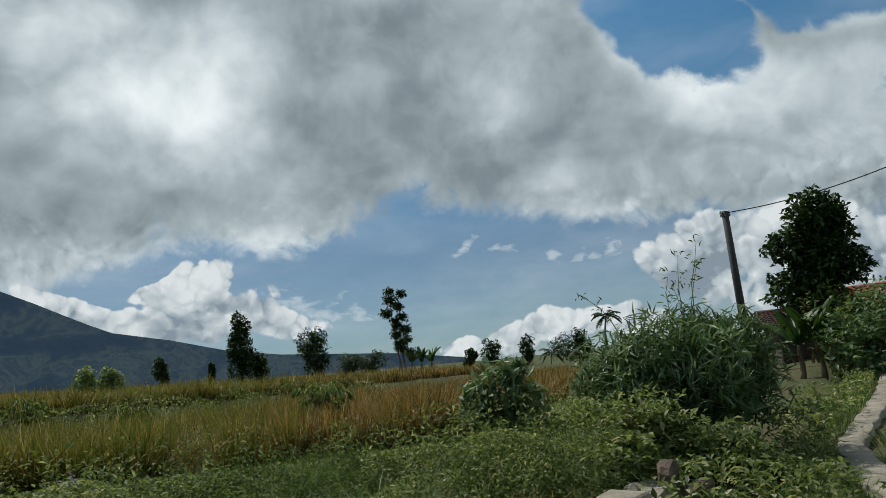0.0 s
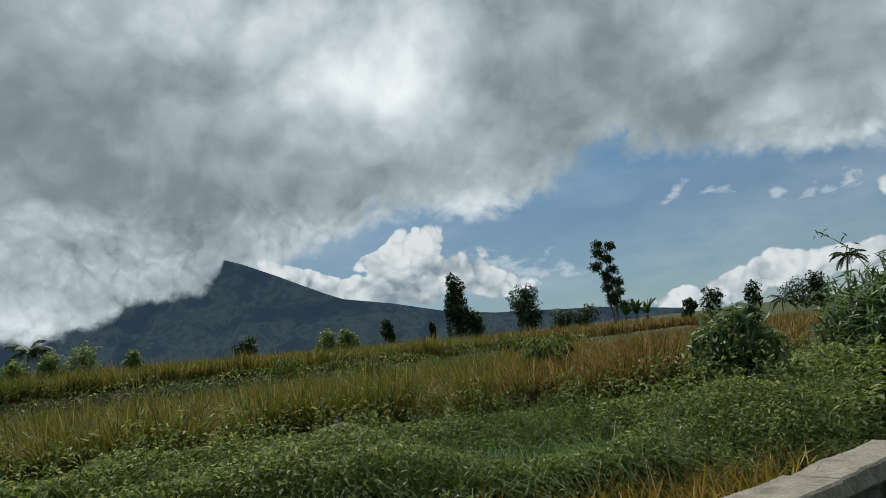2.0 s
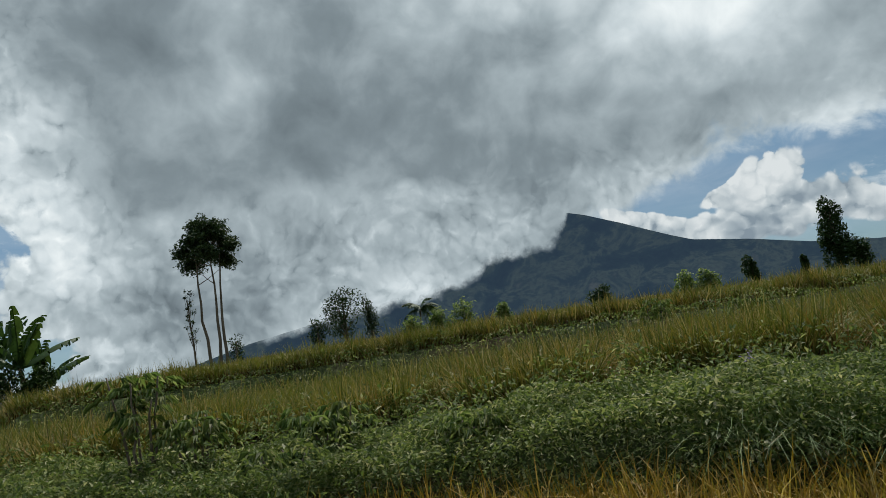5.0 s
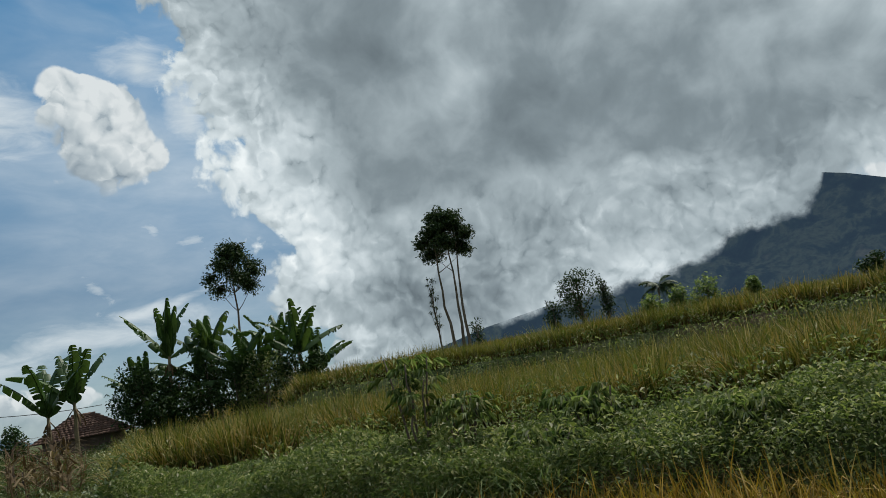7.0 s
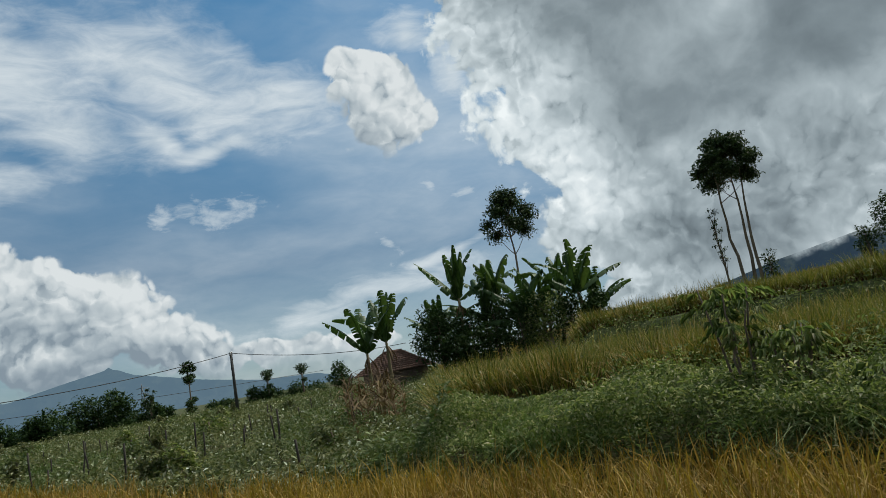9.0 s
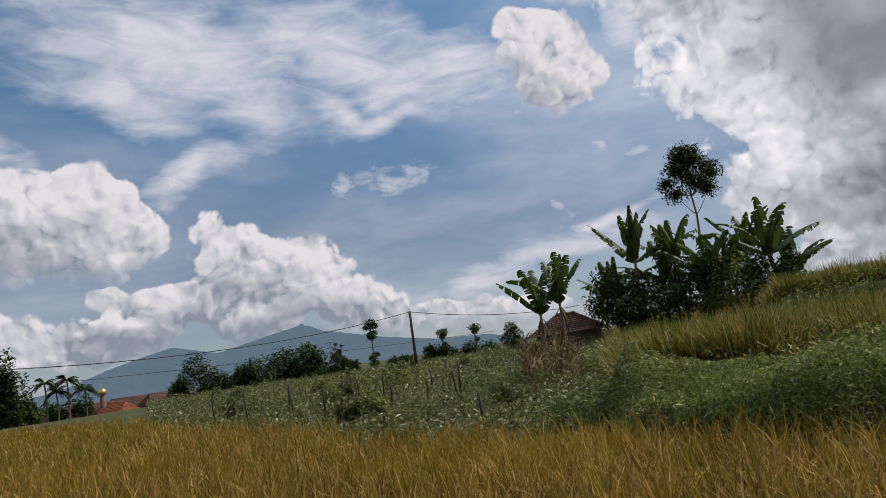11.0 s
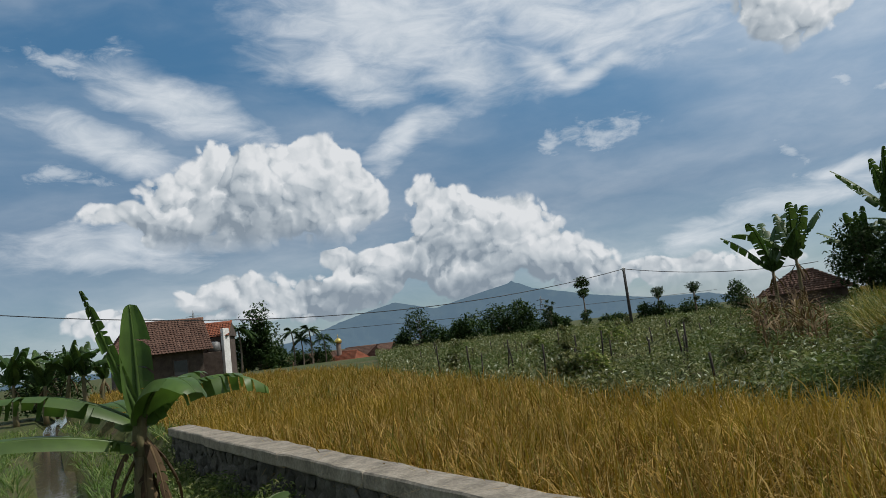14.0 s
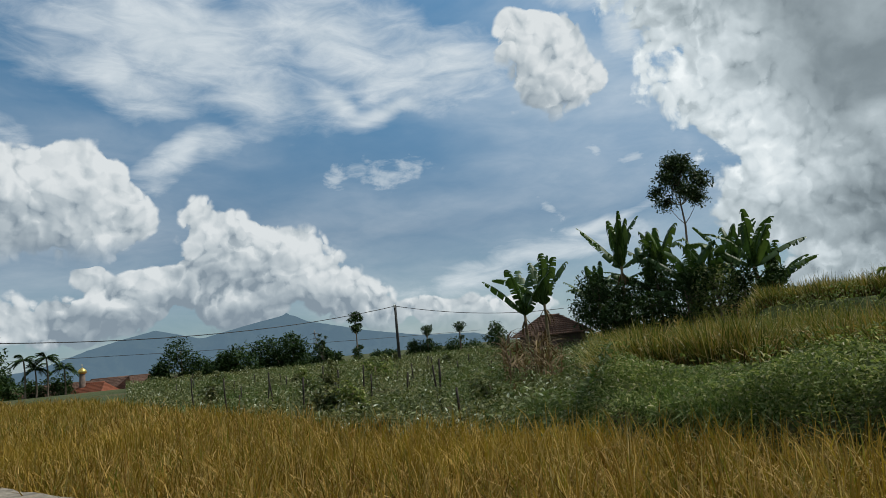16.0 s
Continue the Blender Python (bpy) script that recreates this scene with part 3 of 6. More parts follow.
def tube(points, radii, sides=7):
    """A tapering round limb along points."""
    pts = np.asarray(points, float)
    r = np.asarray(radii, float)
    t = np.gradient(pts, axis=0)
    t /= np.linalg.norm(t, axis=1)[:, None]
    ref = np.array([0.31, 0.95, 0.1])
    s = np.cross(t, ref)
    s /= np.linalg.norm(s, axis=1)[:, None] + 1e-9
    b = np.cross(t, s)
    ang = np.linspace(0, 2 * np.pi, sides, endpoint=False)
    v = pts[:, None] + r[:, None, None] * (np.cos(ang)[None, :, None] * s[:, None] + np.sin(ang)[None, :, None] * b[:, None])
    m = len(pts)
    i, j = np.meshgrid(np.arange(m - 1), np.arange(sides), indexing="ij")
    i, j = i.ravel(), j.ravel()
    j2 = (j + 1) % sides
    q = np.stack([i * sides + j, i * sides + j2, (i + 1) * sides + j2, (i + 1) * sides + j], -1)
    v = np.concatenate([v.reshape(-1, 3), pts[-1:], pts[:1]])
    tip = m * sides
    j = np.arange(sides)
    t1 = np.stack([(m - 1) * sides + j, (m - 1) * sides + (j + 1) % sides, np.full(sides, tip)], -1)
    t0 = np.stack([(j + 1) % sides, j, np.full(sides, tip + 1)], -1)
    return v, q, np.concatenate([t1, t0])


def curve_pts(a, b, n=6, sag=(0, 0, 0), wob=0.0):
    a, b, sag = np.array(a, float), np.array(b, float), np.array(sag, float)
    u = np.linspace(0, 1, n)[:, None]
    p = a + (b - a) * u + sag * 4 * u * (1 - u)
    w = rng.normal(0, wob, (n, 3)) if wob else 0
    if wob:
        w[0] = 0
    return p + w


def box_mesh(name, size, mat, at=(0, 0, 0), bevel=0.02, rough=0.0, cuts=0):
    bm = bmesh.new()
    bmesh.ops.create_cube(bm, size=1.0)
    bmesh.ops.scale(bm, vec=size, verts=bm.verts)
    if cuts:
        bmesh.ops.subdivide_edges(bm, edges=[e for e in bm.edges if e.calc_length() > max(size) * 0.6], cuts=cuts)
    if bevel:
        bmesh.ops.bevel(bm, geom=bm.edges[:], offset=bevel, segments=1, affect="EDGES", clamp_overlap=True)
    for v in bm.verts:
        if rough:
            v.co += Vector(noise.noise_vector(v.co * 7 + Vector(at) * 3.1)) * rough
        v.co += Vector(at)
    me = bpy.data.meshes.new(name)
    bm.to_mesh(me)
    bm.free()
    me.materials.append(mat)
    return me


# ---------------- the lie of the land ----------------
BANK = np.array([(30.0, 70.0), (14.0, 34.0), (6.0, 16.5), (2.6, 8.6), (1.2, 5.6), (0.5, 4.9), (-0.3, 4.35), (-1.5, 3.4), (-2.8, 2.85), (-3.8, 2.0), (-5.15, 0.5),
                 (-5.8, -0.6), (-6.9, -2.4), (-8.0, -4.3), (-9.4, -5.5), (-14.0, -11.5), (-21.7, -20.6), (-26.0, -31.0), (-34.0, -60.0)])
EYE0 = np.array((-0.5, -0.5))
WALL_A, WALL_K, WALL_B = np.array((-6.36, -9.66)), np.array((-2.30, 0.20)), np.array((0.74, 4.94))     # middle of the wall's top: far end, bend, broken end
WALL_W = 0.30


def bank_distance(x, y):
    """Signed distance from the foot of the bank; positive up the hill."""
    p = np.stack([x, y], -1)
    best = np.full(x.shape, 1e9)
    sign = np.ones(x.shape)
    for a, b in zip(BANK[:-1], BANK[1:]):
        ab = b - a
        u = np.clip(((p - a) @ ab) / (ab @ ab), 0, 1)
        dv = p - (a + u[..., None] * ab)
        dd = np.hypot(dv[..., 0], dv[..., 1])
        near = dd < best
        side = ab[1] * dv[..., 0] - ab[0] * dv[..., 1]
        sign = np.where(near, np.where(side > 0, 1.0, -1.0), sign)
        best = np.minimum(best, dd)
    return best * sign


def smooth(v, lo, hi):
    u = np.clip((v - lo) / (hi - lo), 0, 1)
    return u * u * (3 - 2 * u)


def polar(x, y):
    return np.degrees(np.arctan2(-(x - EYE0[0]), y - EYE0[1])), np.hypot(x - EYE0[0], y - EYE0[1])


def wall_side(x, y):
    """Distance from the wall's line, positive on the camera's side."""
    d1 = (WALL_K - WALL_A) / np.linalg.norm(WALL_K - WALL_A)
    d2 = (WALL_B - WALL_K) / np.linalg.norm(WALL_B - WALL_K)
    s1 = (x - WALL_A[0]) * d1[1] - (y - WALL_A[1]) * d1[0]
    s2 = (x - WALL_K[0]) * d2[1] - (y - WALL_K[1]) * d2[0]
    return np.where(y > WALL_K[1], s2, s1)


def hill_share(x, y):
    a, r = polar(x, y)
    return smooth(-a, -97.5, -93.0) * smooth(a, -75.0, -50.0)


def upper_share(a):
    """The upper terrace ends where the bananas stand."""
    return 1 - smooth(a, 81.0, 84.5)


FIELD = 0.38                      # level of the paddy behind the wall
T1, T2, UP = 2.5, 12.6, 26.0      # where the terraces begin, measured up from the bank's foot


def height(x, y):
    x, y = np.asarray(x, float), np.asarray(y, float)
    s = bank_distance(x, y)
    a, r = polar(x, y)
    h = hill_share(x, y)
    low = 1.0 - 0.24 * smooth(-a, -46.0, -22.0)
    wob = 0.16 * np.sin(x * 1.3 + 0.7 * y) * np.sin(y * 0.9 - 0.4 * x) + 0.05 * np.sin(x * 3.7 + y) * np.sin(y * 3.1 - x)
    z = FIELD + 0.32 * smooth(s, 0.02, 0.34) + 0.08 * smooth(s, 0.38, 2.4)
    z = z + (0.74 * low) * smooth(s, T2 - 2.0, T2 - 0.4) * upper_share(a) + 0.004 * np.clip(s - T1, 0, 25)
    z = z + 0.046 * np.clip(s - UP, 0, 42) * (1 - smooth(a, 84.0, 93.0)) - 0.07 * np.clip(s - 75, 0, 400)
    z = z + wob * smooth(s, 0.1, 0.9) * (1 - smooth(s, 1.1, 2.1))
    garden = FIELD - 0.08 * smooth(s, 0.0, 0.8) + 0.005 * np.clip(r - 8, 0, 40) - 0.05 * np.clip(r - 55, 0, 90)
    out = np.where(s > 0, garden * (1 - h) + z * h, FIELD - 0.04 * np.clip(r - 42, 0, 80))
    # camera's side of the wall: grass verge, path and the ground that climbs past the bamboo
    east = wall_side(x, y) > 0
    rise = 0.02 + 0.032 * np.clip(y - 1.5, 0, 60)
    out = np.where((s <= 0) & east, np.where(y > 1.5, rise, 0.02), out)
    mixz = smooth(s, -1.5, 1.5)
    out = np.where((np.abs(s) < 1.5) & (y > 4.6), rise * (1 - mixz) + np.where(s > 0, out, z) * mixz, out)
    far = np.clip(r - 120, 0, 5000)
    out = np.where(s <= 0, out - 0.006 * far, out)
    return out


def build_ground():
    na, rr = 420, np.concatenate([np.linspace(0.2, 30, 130), np.geomspace(30.4, 4200, 70)])
    aa = np.linspace(0, 2 * np.pi, na, endpoint=False)
    R, A = np.meshgrid(rr, aa, indexing="ij")
    x, y = EYE0[0] + R * np.cos(A), EYE0[1] + R * np.sin(A)
    z = height(x, y)
    # canal bed
    c = canal_side(x, y)
    z = np.where(np.abs(c) < 0.30, np.minimum(z, -0.45), z)
    v = np.stack([x, y, z], -1).reshape(-1, 3)
    i, j = np.meshgrid(np.arange(len(rr) - 1), np.arange(na), indexing="ij")
    i, j = i.ravel(), j.ravel()
    j2 = (j + 1) % na
    q = np.stack([i * na + j, (i + 1) * na + j, (i + 1) * na + j2, i * na + j2], -1)
    k = len(v)
    v = np.concatenate([v, [[EYE0[0], EYE0[1], 0.02]]])
    j = np.arange(na)
    t = np.stack([j, (j + 1) % na, np.full(na, k)], -1)
    tagged(new("ground", mesh_np("ground", v, q, t, M_GROUND, True)), "terraced green and brown farmland hillside falling to a plain", "ground", "", "structure")


CANAL = np.array([(-3.5, -6.6), (-4.8, -9.9), (-6.9, -14.5), (-10.5, -22.1), (-16.0, -33.0), (-24.0, -47.0)])


def canal_side(x, y):
    p = np.stack([x, y], -1)
    best = np.full(x.shape, 1e9)
    for a, b in zip(CANAL[:-1], CANAL[1:]):
        ab = b - a
        u = np.clip(((p - a) @ ab) / (ab @ ab), 0, 1)
        dv = p - (a + u[..., None] * ab)
        best = np.minimum(best, np.hypot(dv[..., 0], dv[..., 1]))
    return best


build_ground()
cv = []
for p in CANAL:
    cv += [(p[0] - 0.32, p[1] + 0.14, -0.20), (p[0] + 0.32, p[1] - 0.14, -0.20)]
cq = np.array([(2 * i, 2 * i + 1, 2 * i + 3, 2 * i + 2) for i in range(len(CANAL) - 1)])
tagged(new("water", mesh_np("water", np.array(cv), cq, None, M_WATER)), "still brown water in the irrigation ditch", "water", "", "structure")


# ---------------- mountains ----------------
def mountain(name, label, mat, ridge, radius, depth, foot, rows=26, rough=1.0):
    """A range whose skyline runs through (azimuth, elevation) knots, falling towards the plain with gullies."""
    knots = np.array(ridge, float)
    az_ = np.linspace(knots[0, 0], knots[-1, 0], 260)
    top = np.interp(az_, knots[:, 0], knots[:, 1])
    v = []
    for k in range(rows):
        u = k / (rows - 1)
        R = radius - depth * u
        gully = np.array([noise.fractal(Vector((a * 0.55, u * 1.3, 3.0 + radius * 0.001)), 0.9, 2.0, 5) for a in az_])
        fine = np.array([noise.fractal(Vector((a * 3.1, u * 2.0, 9.0)), 0.9, 2.0, 3) for a in az_])
        e = top * (1 - u) ** 1.15 + foot * u + gully * 0.55 * rough * np.sin(np.pi * min(u * 1.1, 1)) + fine * 0.035 * rough
        zz = 1.5 + R * np.tan(np.radians(e))
        v.append(np.stack([EYE0[0] - R * np.sin(np.radians(az_)), EYE0[1] + R * np.cos(np.radians(az_)), zz], -1))
    n = len(az_)
    i, j = np.meshgrid(np.arange(rows - 1), np.arange(n - 1), indexing="ij")
    i, j = i.ravel(), j.ravel()
    q = np.stack([i * n + j, i * n + j + 1, (i + 1) * n + j + 1, (i + 1) * n + j], -1)
    return tagged(new(name, mesh_np(name, np.concatenate(v), q, None, mat, True)), label, "mountain", "", "structure")


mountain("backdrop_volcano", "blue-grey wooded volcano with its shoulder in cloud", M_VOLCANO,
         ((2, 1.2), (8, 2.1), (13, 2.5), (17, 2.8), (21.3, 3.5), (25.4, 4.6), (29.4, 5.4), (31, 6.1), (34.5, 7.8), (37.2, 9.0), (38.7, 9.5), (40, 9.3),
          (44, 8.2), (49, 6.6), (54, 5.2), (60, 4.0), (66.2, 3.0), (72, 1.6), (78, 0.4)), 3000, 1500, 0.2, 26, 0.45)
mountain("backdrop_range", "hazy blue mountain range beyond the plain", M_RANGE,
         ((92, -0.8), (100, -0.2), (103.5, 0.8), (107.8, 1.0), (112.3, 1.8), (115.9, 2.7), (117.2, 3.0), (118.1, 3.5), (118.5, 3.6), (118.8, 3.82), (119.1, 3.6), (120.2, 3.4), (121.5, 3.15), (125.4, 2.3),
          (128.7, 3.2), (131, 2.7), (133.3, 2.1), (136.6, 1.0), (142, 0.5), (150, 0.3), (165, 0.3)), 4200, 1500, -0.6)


# ---------------- the concrete-capped wall ----------------
def build_wall(name, end_a, end_b):
    top, foot = 0.62, -0.25
    d = end_b - end_a
    L = float(np.linalg.norm(d))
    ang = math.degrees(math.atan2(d[1], d[0]))
    wall = tagged(new(name), "low dark rubble-stone wall with a weathered concrete cap", "wall", "", "structure")
    wall.matrix_basis = pose(end_a[0], end_a[1], 0, 0, 0, ang)
    part("core", box_mesh("core", (L - 0.05, WALL_W - 0.1, top - foot - 0.10), M_STONE, (L / 2, 0, (top + foot) / 2 - 0.06), 0.01), wall)
    x, k = 0.0, 0
    while x < L - 0.02:                      # cap cast in lengths
        seg = min(2.1 + 0.5 * math.sin(k * 2.3), L - x)
        me = box_mesh("cap", (seg - 0.012, WALL_W + 0.03 * math.sin(k * 1.7), 0.11), M_CAP, (x + seg / 2, 0.01 * math.sin(k * 3.1), top - 0.055), 0.012, 0.014, 7)
        part("cap", me, wall, "weathered pale concrete cap")
        x += seg
        k += 1
    r = random.Random(4)                     # rubble stones on the camera's side
    shapes = []
    for i in range(9):
        bm = bmesh.new()
        bmesh.ops.create_icosphere(bm, subdivisions=1, radius=0.5)
        for v in bm.verts:
            v.co *= 0.8 + 0.35 * r.random()
            v.co.y *= 0.45
        me = bpy.data.meshes.new("stone")
        bm.to_mesh(me)
        bm.free()
        me.materials.append(M_STONE)
        shapes.append(me)
    row, z = 0, 0.44
    while z > -0.15:
        x = r.random() * 0.1
        while x < L - 0.1:
            w = r.uniform(0.14, 0.30)
            ob = part("stone", shapes[r.randrange(9)], wall)
            ob.matrix_basis = Matrix.LocRotScale((x + w / 2, -WALL_W / 2 + 0.05 + r.uniform(-0.012, 0.012), z + r.uniform(-0.045, 0.045)), Euler((0, r.uniform(-0.7, 0.7), 0)), (w * 1.15, 0.17, r.uniform(0.15, 0.22)))
            x += w
        z -= 0.14


def build_wall_end():
    # the broken end and the tumbled blocks beside it
    g = "tumbled blocks at the broken wall end"
    for bx, by, bz, sx, sy, sz, rz, mat, lab in ((0.86, 5.12, 0.46, 0.42, 0.30, 0.20, 58, M_CAP, "pale broken concrete slab at the wall's end"),
                                                  (1.0, 5.42, 0.46, 0.30, 0.26, 0.16, 40, M_CAP, "cracked concrete slab lying in the weeds"),
                                                  (1.12, 5.50, 0.50, 0.17, 0.14, 0.36, 62, M_BLOCK, "upright broken brown masonry stump in the weeds"),
                                                  (1.30, 5.36, 0.44, 0.20, 0.17, 0.22, 30, M_BLOCK, "broken brown masonry block among weeds"),
                                                  (1.22, 5.06, 0.34, 0.22, 0.16, 0.16, 12, M_STONE, "dark fallen stone beside the wall")):
        ob = new("masonry_block", box_mesh("masonry_block", (sx, sy, sz), mat, (0, 0, 0), 0.03, 0.05, 3))
        ob.matrix_basis = pose(bx, by, bz, 6, -8, rz)
        tagged(ob, lab, "block", g)
    # kerb of the footpath
    pts = [(2.9, 5.7), (3.02, 6.15), (3.72, 8.1), (4.4, 9.2), (5.7, 11.2), (7.0, 13.3), (10.0, 18.5)]
    p = np.array(pts)
    u = np.concatenate([[0], np.cumsum(np.hypot(*np.diff(p, axis=0).T))])
    v = np.arange(0, u[-1], 0.22)
    cx, cy = np.interp(v, u, p[:, 0]), np.interp(v, u, p[:, 1])
    tx, ty = np.gradient(cx), np.gradient(cy)
    ln = np.hypot(tx, ty)
    nx, ny = ty / ln, -tx / ln
    cz = height(cx, cy) + 0.09 + 0.012 * np.sin(v * 5.1)
    rows_ = []
    for off, dz in ((-0.14, -0.30), (-0.14, -0.015), (-0.125, 0.0), (0.125, 0.0), (0.14, -0.015), (0.14, -0.30)):
        jig = 0.014 * np.sin(v * 7.3 + off * 40) + 0.01 * rng.normal(size=len(v))
        rows_.append(np.stack([cx + nx * (off + jig), cy + ny * (off + jig), cz + dz + 0.006 * rng.normal(size=len(v))], -1))
    V = np.stack(rows_, 1).reshape(-1, 3)
    n = len(v)
    q = np.array([(i * 6 + j, i * 6 + j + 1, i * 6 + j + 7, i * 6 + j + 6) for i in range(n - 1) for j in range(5)])
    tagged(new("kerb", mesh_np("kerb", V, q, None, M_CAP)), "weathered concrete kerb along the footpath", "kerb", "", "structure")


build_wall("wall_field_south", WALL_A, WALL_K)
build_wall("wall_field_north", WALL_K, WALL_B)
build_wall_end()


# ---------------- fields and weeds ----------------
KERB = [(2.9, 5.7), (3.02, 6.15), (3.72, 8.1), (4.4, 9.2), (5.7, 11.2), (7.0, 13.3), (10.0, 18.5)]


def kerb_side(x, y):
    """How far a point lies past the kerb, on the footpath's side."""
    k = np.array(KERB)
    return x - np.interp(y, k[:, 1], k[:, 0])


def scatter(n, a0, a1, r0, r1, power=1.5):
    a = np.radians(rng.uniform(a0, a1, n))
    r = r0 + (r1 - r0) * rng.random(n) ** power
    return EYE0[0] - r * np.sin(a), EYE0[1] + r * np.cos(a), r


def tufts(x, y, r, count, hgt, spread, width, lean, droop, seg=3, h_var=0.18):
    n = len(x)
    z = height(x, y)
    X, Y, Z, Rr = (np.repeat(v, count) for v in (x, y, z, r))
    th = np.repeat(hgt * (1 + rng.normal(0, h_var * 0.5, n)), count)
    k = n * count
    head = rng.uniform(0, 2 * np.pi, k)
    off = rng.random(k) ** 0.5 * spread
    base = np.stack([X + off * np.cos(head), Y + off * np.sin(head), Z - 0.03], -1)
    return ribbons(base, head + rng.normal(0, 0.5, k), th * rng.uniform(1 - h_var * 2, 1.05, k), width + 0.0007 * Rr,
                   np.abs(rng.normal(lean, lean * 0.6, k)), np.abs(rng.normal(droop, droop * 0.7, k)), seg)


def lumps(x, y, f=1.0):
    return 0.5 + 0.13 * np.sin(x * 6.3 * f + y * 2.0) * np.sin(y * 5.1 * f - x) + 0.21 * (np.sin(x * 2.1 * f + 1.3 * np.sin(y * 1.7 * f)) + np.sin(y * 2.6 * f + 1.1 * np.sin(x * 1.9 * f)))


# ripe rice between wall and bank
x, y, r = scatter(58000, -22, 168, 1.0, 42, 1.45)
s, w = bank_distance(x, y), wall_side(x, y)
ok = (s < 0.12) & (w < -0.21) & (y < 5.0) & ~((y < -9.7) & (canal_side(x, y) < 1.2))
x, y, r = x[ok], y[ok], r[ok]
short = np.where(polar(x, y)[0] < 25, 0.92, 1.0)     # thinner stand in the narrow end of the field
stuff("ripe_rice", mesh_np("ripe_rice", *tufts(x, y, r, 5, 0.45 * short, 0.08, 0.009, 0.13, 0.32, 3, 0.22), M_GOLD), "dense golden ripe rice filling the field behind the wall", "rice")
stuff("ripe_rice_ears", mesh_np("ripe_rice_ears", *tufts(x, y, r, 4, 0.49 * short, 0.08, 0.011, 0.10, 0.60, 3, 0.18), M_EARS), "drooping golden ears of the ripe rice", "rice")

# half-ripe rice on the terraces, thickest along the front of each
x, y, r = scatter(24000, -16, 97, 5.5, 34, 1.3)
ex, ey, er = scatter(60000, -10, 95, 5.5, 24, 1.0)
es = bank_distance(ex, ey)
edge = ((es > T1) & (es < T1 + 0.55)) | ((es > T2 - 0.4) & (es < T2 + 0.4) & (rng.random(len(ex)) < 0.6))
x, y, r = np.concatenate([x, ex[edge]]), np.concatenate([y, ey[edge]]), np.concatenate([r, er[edge]])
s, h, a = bank_distance(x, y), hill_share(x, y), polar(x, y)[0]
ok = (h > 0.55) & (s > T1 + 0.14 * (lumps(x, y, 1.3) - 0.5)) & (s < UP + 2) & ~((s > T2 - 2.5) & (s < T2 - 0.35 + 0.3 * (lumps(x, y, 0.8) - 0.5))) & ~((a < -7) & (s < 7)) & ~((s > T2 - 2.5) & (a > 82.5))
x, y, r = x[ok], y[ok], r[ok]
lo = bank_distance(x, y) < T2 - 1.2
for lower_stand, part_, hgt, lab in ((True, lo, 0.67, "half-ripe yellow-green rice on the lower terrace"), (False, ~lo, 0.67, "half-ripe yellow-green rice on the upper terrace")):
    part_ = part_ & (lumps(x, y, 2.3) + 0.12 * rng.normal(size=len(x)) > 0.36)
    px, py, pr = x[part_], y[part_], r[part_]
    hh = hgt * (0.74 + 0.30 * lumps(px, py, 0.6) + 0.24 * lumps(px, py, 2.3))
    brown = polar(px, py)[0] + 14 * (lumps(px, py, 0.4) - 0.5) + rng.normal(0, 3, len(px)) < 13
    for which, mat, tint in ((~brown, M_RICE, lab), (brown, M_BROWNRICE, lab.replace("half-ripe yellow-green", "browning orange-tinged"))):
        stuff("terrace_rice", mesh_np("terrace_rice", *tufts(px[which], py[which], pr[which], 11, hh[which], 0.065, 0.012, 0.13, 0.36, 3, 0.18), mat), tint, "rice")
    # dry lower leaves along each front, their dark colour doubling as the shade there
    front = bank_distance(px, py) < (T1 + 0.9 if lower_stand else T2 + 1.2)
    stuff("shade_darkened_straw", mesh_np("shade_darkened_straw", *tufts(px[front], py[front], pr[front], 10, hgt * 0.58, 0.11, 0.012, 0.16, 0.6, 3, 0.25), M_STRAW_SHADE), "brown withered lower leaves, darkened as shade, along the rice's edge", "rice")
x, y, r = scatter(16000, -30, 97, 26, 80, 1.2)
s, h = bank_distance(x, y), hill_share(x, y)
ok = (h > 0.3) & (s > UP) & (s < 74)
x, y, r = x[ok], y[ok], r[ok]
stuff("upland_rice", mesh_np("upland_rice", *tufts(x, y, r, 4, 0.6, 0.25, 0.012, 0.2, 0.3, 2), M_DRYRICE), "brown drying rice on the upper slope", "rice")


# weeds on the bank and between the terraces
def weed_leaves(n, a0, a1, r0, r1, keep, tall, size, mat, name, label, category="weeds", power=1.2):
    x, y, r = scatter(n, a0, a1, r0, r1, power)
    ok = keep(x, y, bank_distance(x, y), hill_share(x, y))
    x, y, r = x[ok], y[ok], r[ok]
    top = tall * (0.22 + 1.15 * lumps(x, y)) * (0.7 + 0.7 * lumps(x, y, 0.31))
    top = top * (1 - 0.55 * smooth(bank_distance(x, y), 1.0, T1 - 0.1) * (name == "bank_weeds"))
    z = height(x, y) + top * rng.random(len(x)) ** 0.6
    c = np.stack([x, y, z], -1)
    stuff(name, mesh_np(name, *leaflets(c, size * rng.uniform(0.55, 1.4, len(x)) * (1 + 0.03 * r)), mat), label, category)


weed_leaves(450000, -12, 100, 3.6, 12, lambda x, y, s, h: (s > 0.02) & (s < T1 + 0.35) & (h > 0.05) & ~((x > 0.4) & (s < 0.0)), 0.27, 0.032, M_WEED,
            "bank_weeds", "dense dark green creeping weeds on the bank")
weed_leaves(120000, -10, 97, 11, 24, lambda x, y, s, h: (s > T2 - 2.7) & (s < T2 - 0.2) & (h > 0.3), 0.26, 0.055, M_WEED,
            "terrace_weeds", "low weeds along the terrace step")
